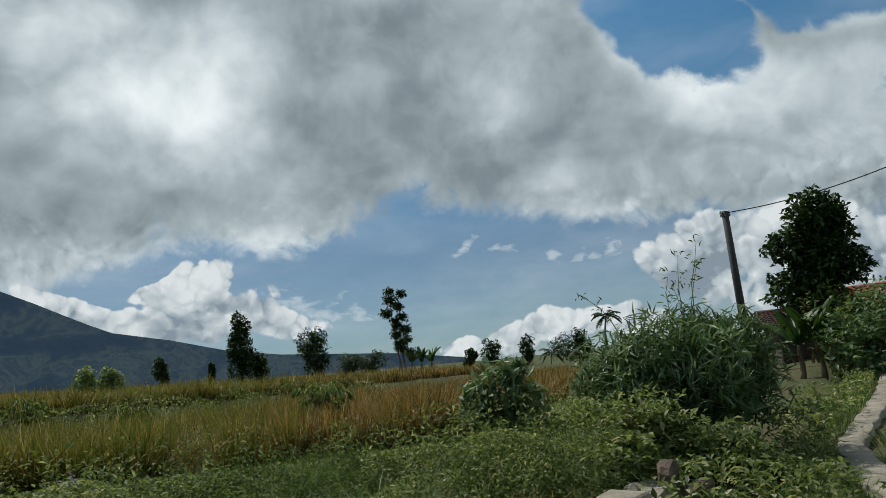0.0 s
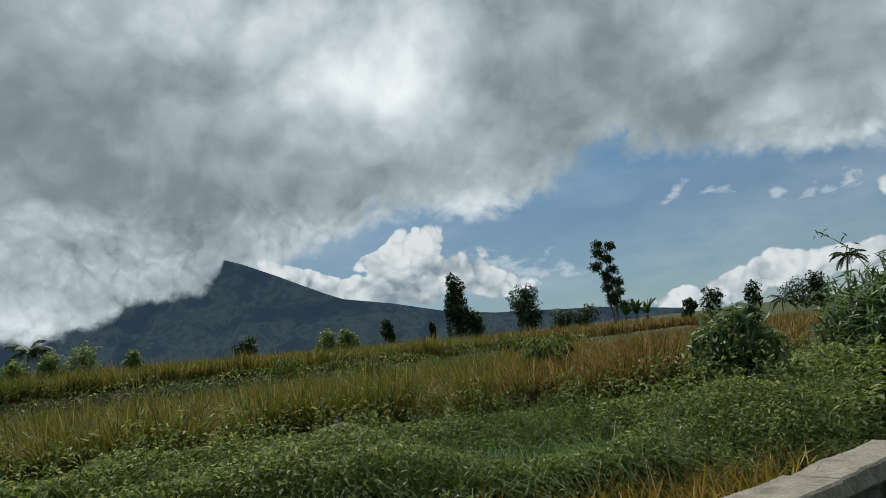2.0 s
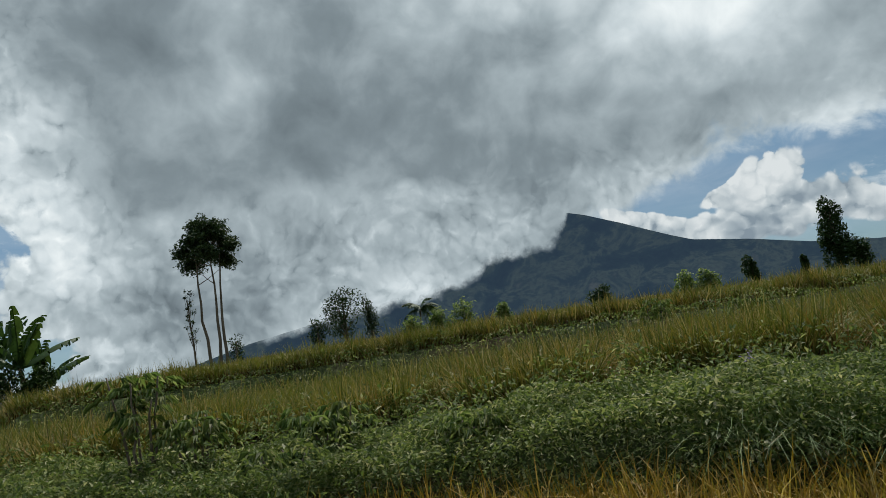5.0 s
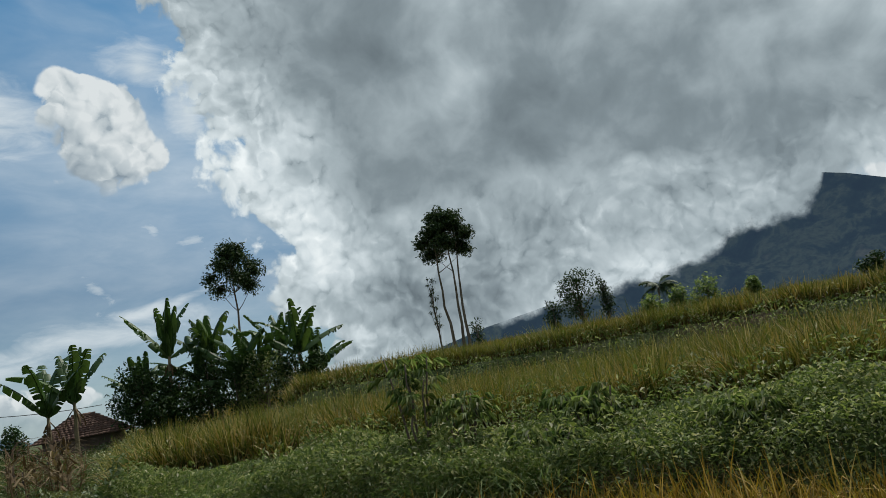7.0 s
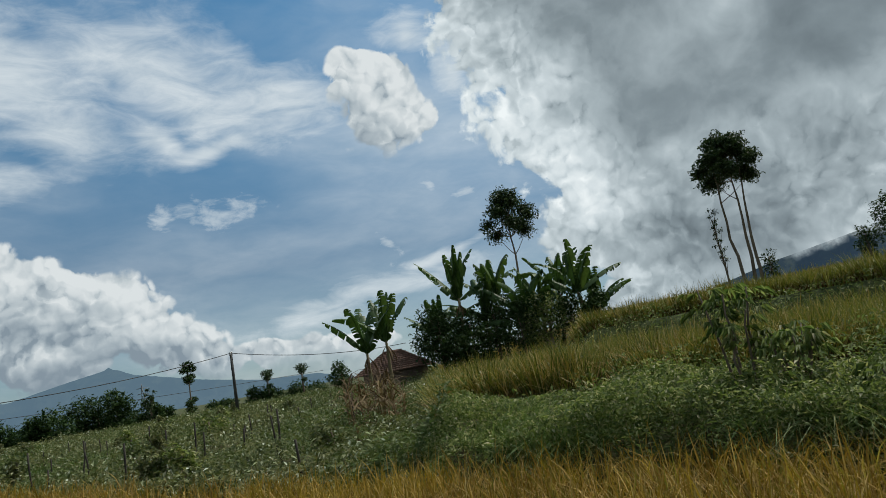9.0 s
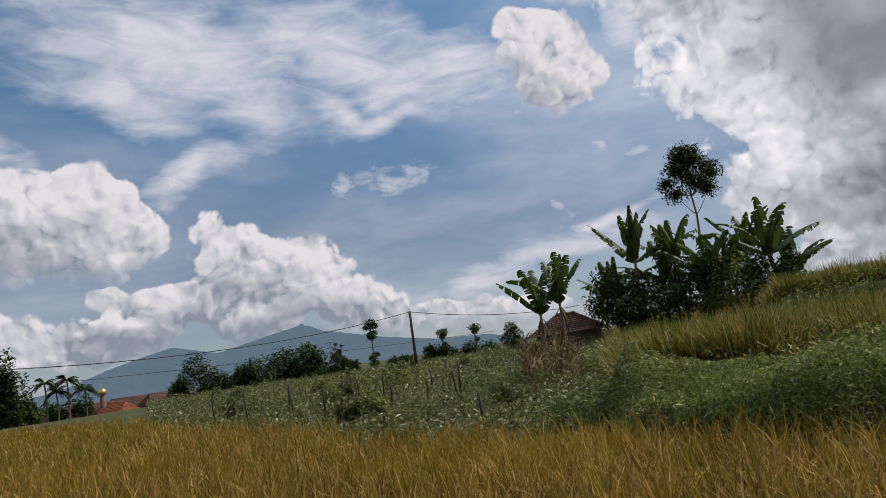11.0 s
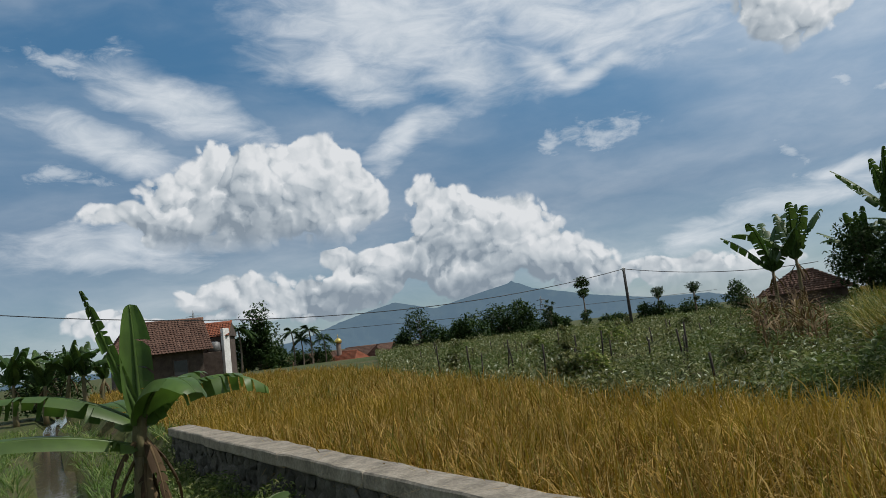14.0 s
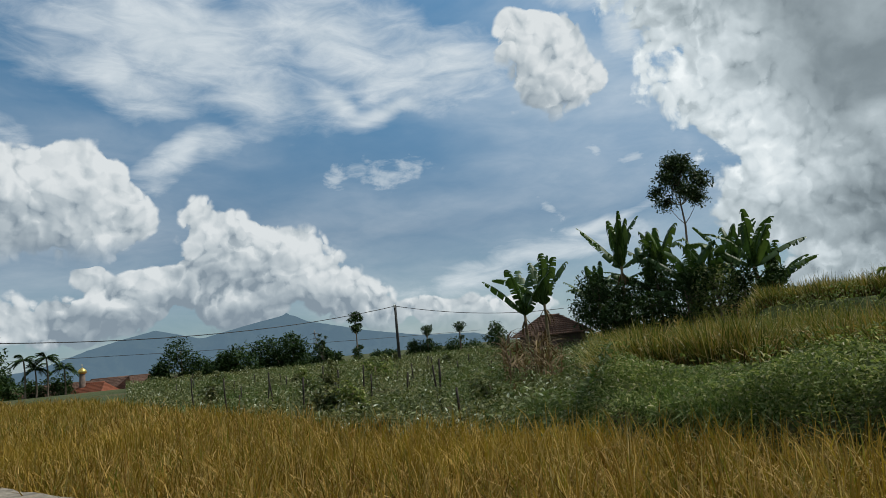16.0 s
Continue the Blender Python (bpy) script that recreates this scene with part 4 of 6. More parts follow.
weed_leaves(60000, -40, -5, 4.5, 26, lambda x, y, s, h: (s < 5.0) & (s > -6) & (y > 4.4) & (wall_side(x, y) > 0) & (kerb_side(x, y) < -0.25), 0.36, 0.065, M_WEED,
            "slope_weeds", "green weeds on the slope beside the footpath", power=1.0)
weed_leaves(140000, 90, 131, 7, 60, lambda x, y, s, h: (s > 0.1) & (h < 0.9), 0.40, 0.058, M_CROP,
            "garden_crop", "rank vegetable plot with pale flowering leaves", "crop", 1.3)

# taller leafy sprigs that break the weeds' outline
x, y, r = scatter(4200, -12, 99, 3.8, 9.5, 1.0)
s = bank_distance(x, y)
ok = (s > 0.1) & (s < T1 + 0.2) & (hill_share(x, y) > 0.2) & (lumps(x, y, 0.5) > 0.35)
x, y = x[ok], y[ok]
n = len(x)
k = np.repeat(np.arange(n), 16)
up = rng.random(len(k))
tall = rng.uniform(0.22, 0.52, n)[k]
c = np.stack([x[k] + rng.normal(0, 0.035, len(k)) + up * 0.05, y[k] + rng.normal(0, 0.035, len(k)), height(x, y)[k] + up * tall], -1)
stuff("weed_sprigs", mesh_np("weed_sprigs", *leaflets(c, rng.uniform(0.03, 0.065, len(k)), 0.4, 0.9), M_WEED), "upright leafy sprigs standing out of the bank weeds", "weeds")

# grass: long tufts on the bank, at the foot of the wall and beside the footpath
x, y, r = scatter(26000, -22, 98, 3.2, 9, 1.0)
s = bank_distance(x, y)
ok = (s > 0.28) & (s < T1 + 0.2) & (hill_share(x, y) > 0.1) & (lumps(x + 3, y, 0.7) > 0.34) & ~((x < -2.6) & (lumps(x, y + 5, 1.2) < 0.58))
stuff("bank_grass", mesh_np("bank_grass", *tufts(x[ok], y[ok], r[ok], 8, 0.30, 0.10, 0.006, 0.40, 0.9), M_GRASS), "long arching green grass on the bank", "grass")
x, y, r = scatter(9500, 100, 185, 1.6, 26, 1.3)
w, c = wall_side(x, y), canal_side(x, y)
ok = ((w > 0.2) | (y < -10.2)) & (c > 0.36)
stuff("verge_grass", mesh_np("verge_grass", *tufts(x[ok], y[ok], r[ok], 8, 0.30, 0.08, 0.009, 0.35, 0.6), M_GRASS), "short green grass between wall and ditch", "grass")
x, y, r = scatter(5200, -45, 6, 3.0, 18, 1.2)
w, s = wall_side(x, y), bank_distance(x, y)
k = kerb_side(x, y)
ok = (w > 0.22) & (s < 0.5) & ((k < -0.22) | ((k > 0.25) & (lumps(x, y, 1.7) > 0.62)))
stuff("path_grass", mesh_np("path_grass", *tufts(x[ok], y[ok], r[ok], 8, 0.30, 0.09, 0.007, 0.35, 0.5), M_GRASS), "fresh yellow-green grass beside the footpath", "grass")


# ---------------- plants ----------------
def eye(a):
    """Where the viewpoint stands while it looks towards azimuth a."""
    return (np.interp(a, (-10, 20, 50, 93, 125), (-0.10, -0.16, -0.45, -0.60, -0.50)), np.interp(a, (-10, 20, 50, 93, 125), (0.03, -0.05, -0.18, -0.61, -0.86)))


def spot(a, dist, sink=0.05):
    """A place on the ground at that azimuth and distance from the viewpoint."""
    ex, ey = eye(a)
    x, y = ex - dist * math.sin(radians(a)), ey + dist * math.cos(radians(a))
    return x, y, float(height(x, y)) - sink


def crown_leaves(clumps, count, size, shell=0.55):
    """Leaves through ragged clumps; a clump is centre and three radii."""
    vol = np.array([c[3] * c[4] * c[5] for c in clumps]) ** (2 / 3)
    pick = rng.choice(len(clumps), count, p=vol / vol.sum())
    C = np.array(clumps, float)[pick]
    d = rng.normal(size=(count, 3))
    d /= np.linalg.norm(d, axis=1)[:, None]
    rad = (shell + (1 - shell) * rng.random(count)) * (1 + 0.28 * np.sin(d[:, 0] * 5 + pick) * np.sin(d[:, 2] * 6 + 2 * pick))
    p = C[:, :3] + d * C[:, 3:6] * rad[:, None]
    return leaflets(p, size * rng.uniform(0.6, 1.4, count), 0.55)


def tree(name, label, at, trunk, limbs, clumps, leaves, size, mat=None, bark=None, group="", turn=0.0):
    """trunk: points; limbs: (start point, end point, radius) each."""
    t = thing(name, label, "tree", at, group, turn)
    pts, r0 = trunk
    pts = np.array(pts, float)
    part("trunk", mesh_np("trunk", *tube(pts, np.linspace(r0, r0 * 0.45, len(pts))), bark or M_BARK, True), t)
    for a, b, r in limbs:
        part("limb", mesh_np("limb", *tube(curve_pts(a, b, 5, (0, 0, -0.06 * abs(b[2] - a[2])), 0.02), np.linspace(r, r * 0.3, 5), 5), bark or M_BARK, True), t)
    part("crown", mesh_np("crown", *crown_leaves(clumps, leaves, size), mat or M_TREE), t)
    return t


def round_tree(name, label, at, h, w, trunk_h, leaves=2600, size=0.22, mat=None, group="", seed=1, lumpy=8, core=True):
    """A broad-leaved tree: crown of clumps from trunk_h to h, width w."""
    q = random.Random(seed)
    ch = h - trunk_h
    clumps, limbs = [], []
    if core:
        clumps.append((0, 0, trunk_h + ch * 0.48, w * 0.36, w * 0.36, ch * 0.42))
    for i in range(lumpy):
        a, u = q.uniform(0, 6.28), (i + 0.5) / lumpy
        prof = math.sin(math.pi * min(0.12 + 0.8 * u, 1)) ** 0.7
        rr = w * 0.5 * prof * q.uniform(0.35, 0.75)
        c = (rr * math.cos(a), rr * math.sin(a), trunk_h + ch * (0.1 + 0.82 * u))
        k = q.uniform(0.75, 1.15)
        clumps.append((*c, w * 0.30 * k, w * 0.30 * k, max(ch * 0.21, min(0.26 * w, ch * 0.36)) * k))
        limbs.append(((0, 0, trunk_h * 0.7 + ch * 0.5 * u), c, 0.014 * h))
    pts = [(0, 0, 0), (0.03 * w, 0.02 * w, trunk_h * 0.6), (0, 0.03 * w, trunk_h + ch * 0.3), (0.02 * w, 0, trunk_h + ch * 0.8)]
    return tree(name, label, at, (pts, 0.022 * h + 0.03), limbs, clumps, int(leaves * 1.5), size, mat, None, group)


def frond_mesh(name, length, rise, droop, width, mat, leaf_w=0.07, pairs=24):
    """One feather-leaf along +x."""
    u = np.linspace(0, 1, 9)
    pts = np.stack([length * u * (1 - 0.15 * u), np.zeros(9), rise * length * u - droop * length * u * u], -1)
    rib = tube(pts, np.linspace(0.03, 0.008, 9) * length / 2.0, 4)
    vs = []
    for k in range(pairs):
        for sd in (-1, 1):
            v = 0.12 + 0.86 * k / pairs
            c = np.array([np.interp(v, u, pts[:, i]) for i in range(3)])
            L = width * math.sin(math.pi * (0.12 + 0.80 * v)) * rng.uniform(0.85, 1.1)
            tip = c + np.array([L * 0.55, sd * L, -L * rng.uniform(0.25, 0.7)])
            wv = np.array([leaf_w, 0, 0])
            vs.append([c - wv, c + wv, tip])
    v = np.array(vs).reshape(-1, 3)
    return mesh_np(name, *join(rib, (v, None, np.arange(len(v)).reshape(-1, 3))), mat)


def palm(name, label, at, h, length, fronds=13, group="", lean=0.1, mat=None):
    t = thing(name, label, "palm", at, group)
    top = (lean * h, 0.04 * h, h)
    part("trunk", mesh_np("trunk", *tube(curve_pts((0, 0, 0), top, 6, (-0.04 * h, 0, 0)), np.linspace(0.05 + 0.012 * h, 0.04 + 0.007 * h, 6)), M_BARK, True), t)
    kinds = [frond_mesh("frond", length, ri, dr, length * 0.26, mat or M_TREE) for ri, dr in ((0.9, 0.75), (0.45, 0.85), (0.1, 0.75))]
    for i in range(fronds):
        f = part("frond", kinds[i % 3], t)
        f.matrix_basis = pose(*top, rng.uniform(-12, 12), rng.uniform(-12, 12), 360 * i / fronds * 2.618 + rng.uniform(-15, 15))
    return t


def banana_leaf(name, length, width, lift, droop, torn=0.5, strips=20, mat=None):
    """One leaf along +x: an arched midrib and a blade that is notched where the wind has torn it."""
    u = np.linspace(0, 1, strips + 1)
    ang = lift - droop * u ** 1.3
    step_ = length / strips
    pts = np.zeros((strips + 1, 3))
    for k in range(strips):
        pts[k + 1] = pts[k] + step_ * np.array([math.cos(ang[k]), 0.02 * math.sin(3 * u[k]), math.sin(ang[k])])
    rib = tube(pts, np.linspace(0.022, 0.005, strips + 1) * length ** 0.5, 5)
    prof = width * 0.5 * np.clip(np.sin(np.pi * (0.05 + 0.91 * u)), 0, 1) ** 0.45
    prof[0] *= 0.2
    prof[1] *= 0.6
    vs, qs = [], []
    t = np.gradient(pts, axis=0)
    t /= np.linalg.norm(t, axis=1)[:, None]

    def row(i, sd, sag, slip):
        """Blade points beside the rib at one station, slid along it by slip."""
        w, up = prof[i], np.array([-t[i][2], 0, t[i][0]])
        mid = pts[i] + np.array([0.10 * w, sd * w * 0.55 * math.cos(sag * 0.4), 0]) + up * 0.12 * w - np.array([0, 0, w * 0.5 * math.sin(sag * 0.4)]) + t[i] * slip * 0.45
        tip = pts[i] + np.array([0.24 * w, sd * w * math.cos(sag * 0.8), 0]) - np.array([0, 0, w * math.sin(sag) * 0.95]) + t[i] * slip
        return [mid, tip]
    for sd in (-1, 1):
        sag = 0.35 + 0.3 * rng.random()
        vs.append(pts[0] + np.array((0, 0, 0.004)))
        inner = len(vs) - 1
        vs += row(0, sd, sag, 0)
        mid = len(vs) - 2
        for i in range(1, strips + 1):
            vs.append(pts[i] + np.array((0, 0, 0.004)))
            inner2 = len(vs) - 1
            tear = 2 < i < strips and rng.random() < torn * 0.55
            gap = step_ * rng.uniform(0.10, 0.45) if tear else 0.0
            vs += row(i, sd, sag, -gap)
            mid2 = len(vs) - 2
            qs += [(inner, inner2, mid2, mid), (mid, mid2, mid2 + 1, mid + 1)]
            inner, mid = inner2, mid2
            if tear:
                sag = np.clip(sag + rng.normal(0, 0.55 * torn + 0.1), 0.05, 1.35)
                vs += row(i, sd, sag, gap)
                mid = len(vs) - 2
    return mesh_np(name, *join(rib, (np.array(vs), np.array(qs), None)), mat or M_BANANA, True)


def banana(label, at, h, leaf, count=8, group="", torn=0.5, stem_r=0.09, seed=0, spear=True, mat=None, lifts=(0.95, 1.5), droops=(0.3, 1.5), broad_=0.29):
    q = random.Random(seed)
    t = thing("banana_plant", label, "banana plant", at, group)
    top = (q.uniform(-0.1, 0.1) * h, q.uniform(-0.1, 0.1) * h, h)
    part("stem", mesh_np("stem", *tube(curve_pts((0, 0, 0), top, 6, (0.03, 0.02, 0), 0.01), np.linspace(stem_r, stem_r * 0.5, 6), 8), M_STEM, True), t)
    for i in range(count):
        lift = q.uniform(*lifts)
        me = banana_leaf("leaf", leaf * q.uniform(0.75, 1.1), leaf * broad_, lift, q.uniform(*droops), torn, 18, mat)
        f = part("leaf", me, t)
        f.matrix_basis = pose(top[0], top[1], top[2] - 0.05 * i / count * h, 0, 0, 137.5 * i + q.uniform(-25, 25))
    if spear:
        f = part("leaf", banana_leaf("leaf", leaf * 0.8, leaf * 0.2, 1.5, 0.25, 0.5, 18, mat), t)
        f.matrix_basis = pose(*top, 0, 0, q.uniform(0, 360))
    for i in range(3):
        me = banana_leaf("dead_leaf", min(h * 0.55, 0.75), 0.12, -0.8, 0.8, 0.9, 8, M_DRY)
        f = part("dead_leaf", me, t, "brown withered hanging leaf")
        f.matrix_basis = pose(top[0], top[1], top[2] * 0.92, 0, 0, 120 * i + q.uniform(-30, 30))
    return t


# the foreground banana beside the wall: each leaf as it hangs
def near_banana():
    t = thing("banana_plant", "young banana plant with torn green leaves beside the stone wall", "banana plant", (-3.62, -6.0, 0.0))
    for dx, dy, r, h in ((0, 0, 0.085, 1.12), (0.10, 0.07, 0.05, 0.8)):
        part("stem", mesh_np("stem", *tube(curve_pts((dx, dy, 0), (dx * 0.6 + 0.02, dy * 0.6, h), 7, (0.02, 0, 0), 0.008), np.linspace(r, r * 0.6, 7), 9), M_STEM, True), t)
    right = 148.0     # heading across the view from the viewpoint, to its right
    for length, width, lift, droop, turn, torn, h, roll in (
            (1.12, 0.11, 1.50, 0.25, right - 90, 0.85, 1.05, 20),   # old upright leaf, torn to flags
            (0.92, 0.27, 1.50, -0.10, right - 84, 0.35, 1.05, 3),  # young upright leaf, half torn
            (1.12, 0.34, 0.80, 1.55, right + 6, 0.85, 1.02, 0),     # arched towards the wall
            (0.95, 0.40, 1.05, 1.9, right - 62, 0.25, 1.02, 0),     # hanging towards the viewpoint
            (1.35, 0.36, 0.62, 1.05, right + 178, 0.6, 1.02, 0),    # arched over the ditch
            (1.30, 0.42, 0.38, 0.55, right + 196, 0.2, 0.84, 0),
            (0.60, 0.20, -0.1, 0.5, right + 176, 0.2, 0.52, 0),
            (0.80, 0.30, 1.0, 1.2, right + 40, 0.5, 1.0, 0),
            (0.95, 0.32, 0.7, 1.4, right + 115, 0.5, 0.98, 0)):
        f = part("leaf", banana_leaf("leaf", length, width, lift, droop, torn, 26), t)
        f.matrix_basis = pose(0.02, 0, h, roll, 0, turn)
    for i in range(13):
        f = part("dead_leaf", banana_leaf("dead_leaf", 0.55 + 0.025 * i, 0.12, -0.75 - 0.05 * i, 0.7, 0.95, 8, M_DRY), t, "brown withered hanging leaf")
        f.matrix_basis = pose(0.01, 0, 0.98 - 0.03 * i, 0, 0, 83 * i)
    return t


near_banana()


# ---------------- bushes near the bank ----------------
def bamboo_bush(label, at, w, h, leaves, canes, group=""):
    t = thing("bamboo_clump", label, "bamboo", at, group)
    part("foliage", mesh_np("foliage", *long_leaves([(0, 0, h * 0.45, w * 0.5, w * 0.45, h * 0.48), (-w * 0.22, 0, h * 0.36, w * 0.3, w * 0.3, h * 0.36), (w * 0.22, 0, h * 0.5, w * 0.3, w * 0.3, h * 0.42)], leaves, 0.20, 0.14), M_BAMBOO), t)
    for bx, by, tx, ty, tz in canes:
        pts = curve_pts((bx, by, 0.1), (tx, ty, tz), 8, (-0.12 * (tx - bx), 0, 0.1), 0.015)
        cane = part("cane", mesh_np("cane", *tube(pts, np.linspace(0.012, 0.003, 8), 5), M_CANE, True), t)
        c = np.repeat(pts[3:], 7, axis=0) + rng.normal(0, 0.05, (35, 3))
        part("cane_leaves", mesh_np("cane_leaves", *leaflets(c, rng.uniform(0.06, 0.12, 35), 0.16, 1.0), M_BAMBOO), cane)
    return t


def long_leaves(clumps, count, size, aspect=0.17):
    vol = np.array([c[3] * c[4] * c[5] for c in clumps]) ** (2 / 3)
    pick = rng.choice(len(clumps), count, p=vol / vol.sum())
    C = np.array(clumps, float)[pick]
    d = rng.normal(size=(count, 3))
    d /= np.linalg.norm(d, axis=1)[:, None]
    rad = (0.5 + 0.5 * rng.random(count) ** 0.6) * (1 + 0.22 * np.sin(d[:, 0] * 6 + pick) * np.sin(d[:, 1] * 5))
    p = C[:, :3] + d * C[:, 3:6] * rad[:, None]
    p[:, 2] = np.maximum(p[:, 2], 0.02)
    return leaflets(p, size * rng.uniform(0.6, 1.4, count), aspect, 1.0, 0.05)


bamboo_bush("dense bamboo thicket with drooping narrow leaves on the bank", spot(-14.5, 8.6), 2.2, 1.55, 11000,
            ((0.1, 0, 0.25, 0.1, 2.15), (0.2, 0.1, 0.5, 0.1, 2.3), (0.15, 0, 0.38, -0.1, 1.95), (0.0, 0.1, 0.12, 0.2, 1.9), (-0.2, 0, -0.95, 0.1, 1.75), (0.3, 0, 0.2, 0.3, 1.8)))


def palmate(tips, out, size):
    """Hand-shaped leaves: six or seven narrow leaflets spread from each stalk's tip, drooping."""
    vs, k = [], 0
    for tip, way_, z in zip(tips, out, size):
        heading = math.atan2(way_[1], way_[0])
        for j in range(6):
            a = heading + (j - 2.5) * 0.42 + rng.normal(0, 0.06)
            d = np.array((math.cos(a), math.sin(a), 0.0))
            sd = np.array((-d[1], d[0], 0.0)) * z * 0.075
            L = z * (1 - 0.09 * abs(j - 2.5)) * rng.uniform(0.85, 1.1)
            mid = tip + d * L * 0.5 + np.array((0, 0, 0.02 * L))
            end = tip + d * L * 0.86 - np.array((0, 0, L * rng.uniform(0.35, 0.75)))
            vs += [tip, mid - sd, end, mid + sd]
    v = np.array(vs)
    i = (np.arange(len(v) // 4) * 4)[:, None]
    return v, None, np.concatenate([i + np.array([0, 1, 2]), i + np.array([0, 2, 3])])


def cassava(label, at, h, stems, leaves, group="cassava plants on the bank", spread=0.28, size=0.135):
    """Several thin stems with hanging finger leaves on stalks."""
    t = thing("cassava_plant", label, "shrub", at, group)
    for k in range(stems):
        a = 2 * math.pi * k / stems + 0.4
        tip = (spread * math.cos(a) * rng.uniform(0.5, 1.2), spread * math.sin(a) * rng.uniform(0.5, 1.2), h * rng.uniform(0.72, 1.0))
        pts = curve_pts((0.05 * math.cos(a), 0.05 * math.sin(a), 0), tip, 6, (0, 0, 0.04), 0.012)
        st = part("stem", mesh_np("stem", *tube(pts, np.linspace(0.013, 0.006, 6), 5), M_BARK, True), t)
        n = leaves // stems
        u = rng.uniform(0.35, 1.0, n) ** 0.55 * 5
        base = np.stack([np.interp(u, np.arange(6), pts[:, i]) for i in range(3)], -1)
        ang = rng.uniform(0, 2 * np.pi, n)
        out = np.stack([np.cos(ang), np.sin(ang), np.zeros(n)], -1)
        tips = base + out * rng.uniform(0.05, 0.14, n)[:, None] + np.stack([np.zeros(n), np.zeros(n), rng.uniform(0.0, 0.07, n)], -1)
        part("leaves", mesh_np("leaves", *palmate(tips, out, size * rng.uniform(0.7, 1.15, n)), M_PALE if k % 3 else M_WEED), st)
    return t


bush = thing("shrub", "rounded shrub with drooping grey-green leaves in the rice", "shrub", spot(-0.9, 7.0))
part("foliage", mesh_np("foliage", *long_leaves([(0, 0, 0.58, 0.30, 0.30, 0.32), (0.26, 0.1, 0.40, 0.20, 0.24, 0.22), (-0.26, 0, 0.47, 0.20, 0.24, 0.22), (0.10, 0, 0.74, 0.16, 0.16, 0.16), (0.02, 0, 0.22, 0.26, 0.26, 0.25)], 1500, 0.16, 0.22), M_BAMBOO), bush)
for k in range(6):
    a = 1.05 * k
    part("stem", mesh_np("stem", *tube(curve_pts((0.04 * math.cos(a), 0.04 * math.sin(a), 0), (0.2 * math.cos(a), 0.2 * math.sin(a), 0.75), 5, (0, 0, 0.03), 0.01), np.linspace(0.012, 0.005, 5), 5), M_BARK, True), bush)
cassava("tall green cassava shrub on the weedy bank", spot(59.4, 5.4), 0.62, 7, 84, spread=0.22)
cassava("tall thin-stemmed cassava among bank weeds", spot(72.4, 5.6), 0.96, 5, 50, spread=0.18)
cassava("low leafy cassava among bank weeds", spot(69.0, 5.6), 0.60, 6, 54, spread=0.24)
cassava("small leafy cassava among bank weeds", spot(63.0, 5.0), 0.40, 5, 80, spread=0.2)
cassava("small leafy cassava at the edge of the weeds", spot(49.5, 4.7), 0.34, 5, 70, spread=0.18, size=0.11)
cassava("pale-leaved cassava standing in the rice", spot(33.8, 14.0), 1.0, 5, 110)
cassava("pale-leaved cassava standing in the rice", spot(13.5, 9.0), 0.80, 5, 110)
cassava("pale-leaved cassava standing in the rice", spot(27.5, 12.5), 0.85, 4, 80)

for a, dd, w_, h_, sd in ((-12.4, 6.9, 1.15, 0.60, 401), (-8.6, 7.4, 0.9, 0.42, 402), (-17.5, 7.2, 0.9, 0.50, 403), (-9.8, 5.9, 0.7, 0.34, 404)):
    round_tree("shrub", "leafy green weed mound before the bamboo", spot(a, dd), h_, w_, 0.04, 1500, 0.075, M_WEED, "weed mounds by the bamboo", sd, 7)

# ---------------- trees on the hill and the plain ----------------
def gum(label, at, h, w, trunk_h, stems, leaves, size, group="", seed=0, lean=0.0, dome=True, gaps=0.0):
    """A gum tree: bare stems that fork into a crown, domed or ragged, high up."""
    q = random.Random(seed)
    t = thing("gum_tree", label, "tree", at, group)
    view = math.degrees(math.atan2(-(at[0] - EYE0[0]), at[1] - EYE0[1]))
    t.matrix_basis = pose(*at, 0, 0, view)
    ch = h - trunk_h
    clumps, tips = [], []
    for k in range(stems):
        o = k - (stems - 1) / 2
        tx = o * 0.20 * w + lean * h
        pts = curve_pts((o * 0.10 * w, 0, 0), (tx, 0.05 * o * w, trunk_h + ch * 0.75), 9, (q.uniform(-0.05, 0.05) * w, 0, 0), 0.008 * w)
        part("trunk", mesh_np("trunk", *tube(pts, np.linspace(0.010 * h + 0.02, 0.02, 9), 6), M_BARK, True), t)
        tips.append(pts)
    n = 15 if dome else 15
    for i in range(n):
        u = (i + 0.5) / n
        a = 2.4 * i + q.uniform(-0.3, 0.3)
        if dome:                                  # widest low down, rounded above, hollow beneath
            rr = w * 0.5 * math.sqrt(max(0.02, 1 - u ** 1.6)) * (0.55 if i % 3 == 0 else 0.80)
            c = (rr * math.cos(a) + lean * h, rr * math.sin(a), trunk_h + ch * (0.16 + 0.70 * u))
            k = w * q.uniform(0.17, 0.24)
        else:
            rr = w * q.uniform(0.05, 0.42)
            c = (rr * math.cos(a) + lean * h * u, rr * math.sin(a), trunk_h + ch * (0.04 + 0.90 * u))
            k = w * q.uniform(0.17, 0.27)
        clumps.append((*c, k, k, k * 0.78))
        pts = tips[i % stems]
        j = min(len(pts) - 1, int(np.argmin(np.abs(pts[:, 2] - (c[2] - 0.30 * ch)))))
        part("limb", mesh_np("limb", *tube(curve_pts(pts[j], c, 4, (0, 0, -0.03 * ch)), np.linspace(0.03, 0.008, 4), 4), M_BARK, True), t)
    part("crown", mesh_np("crown", *crown_leaves(clumps, leaves, size, 0.15), M_GUM), t)
    return t


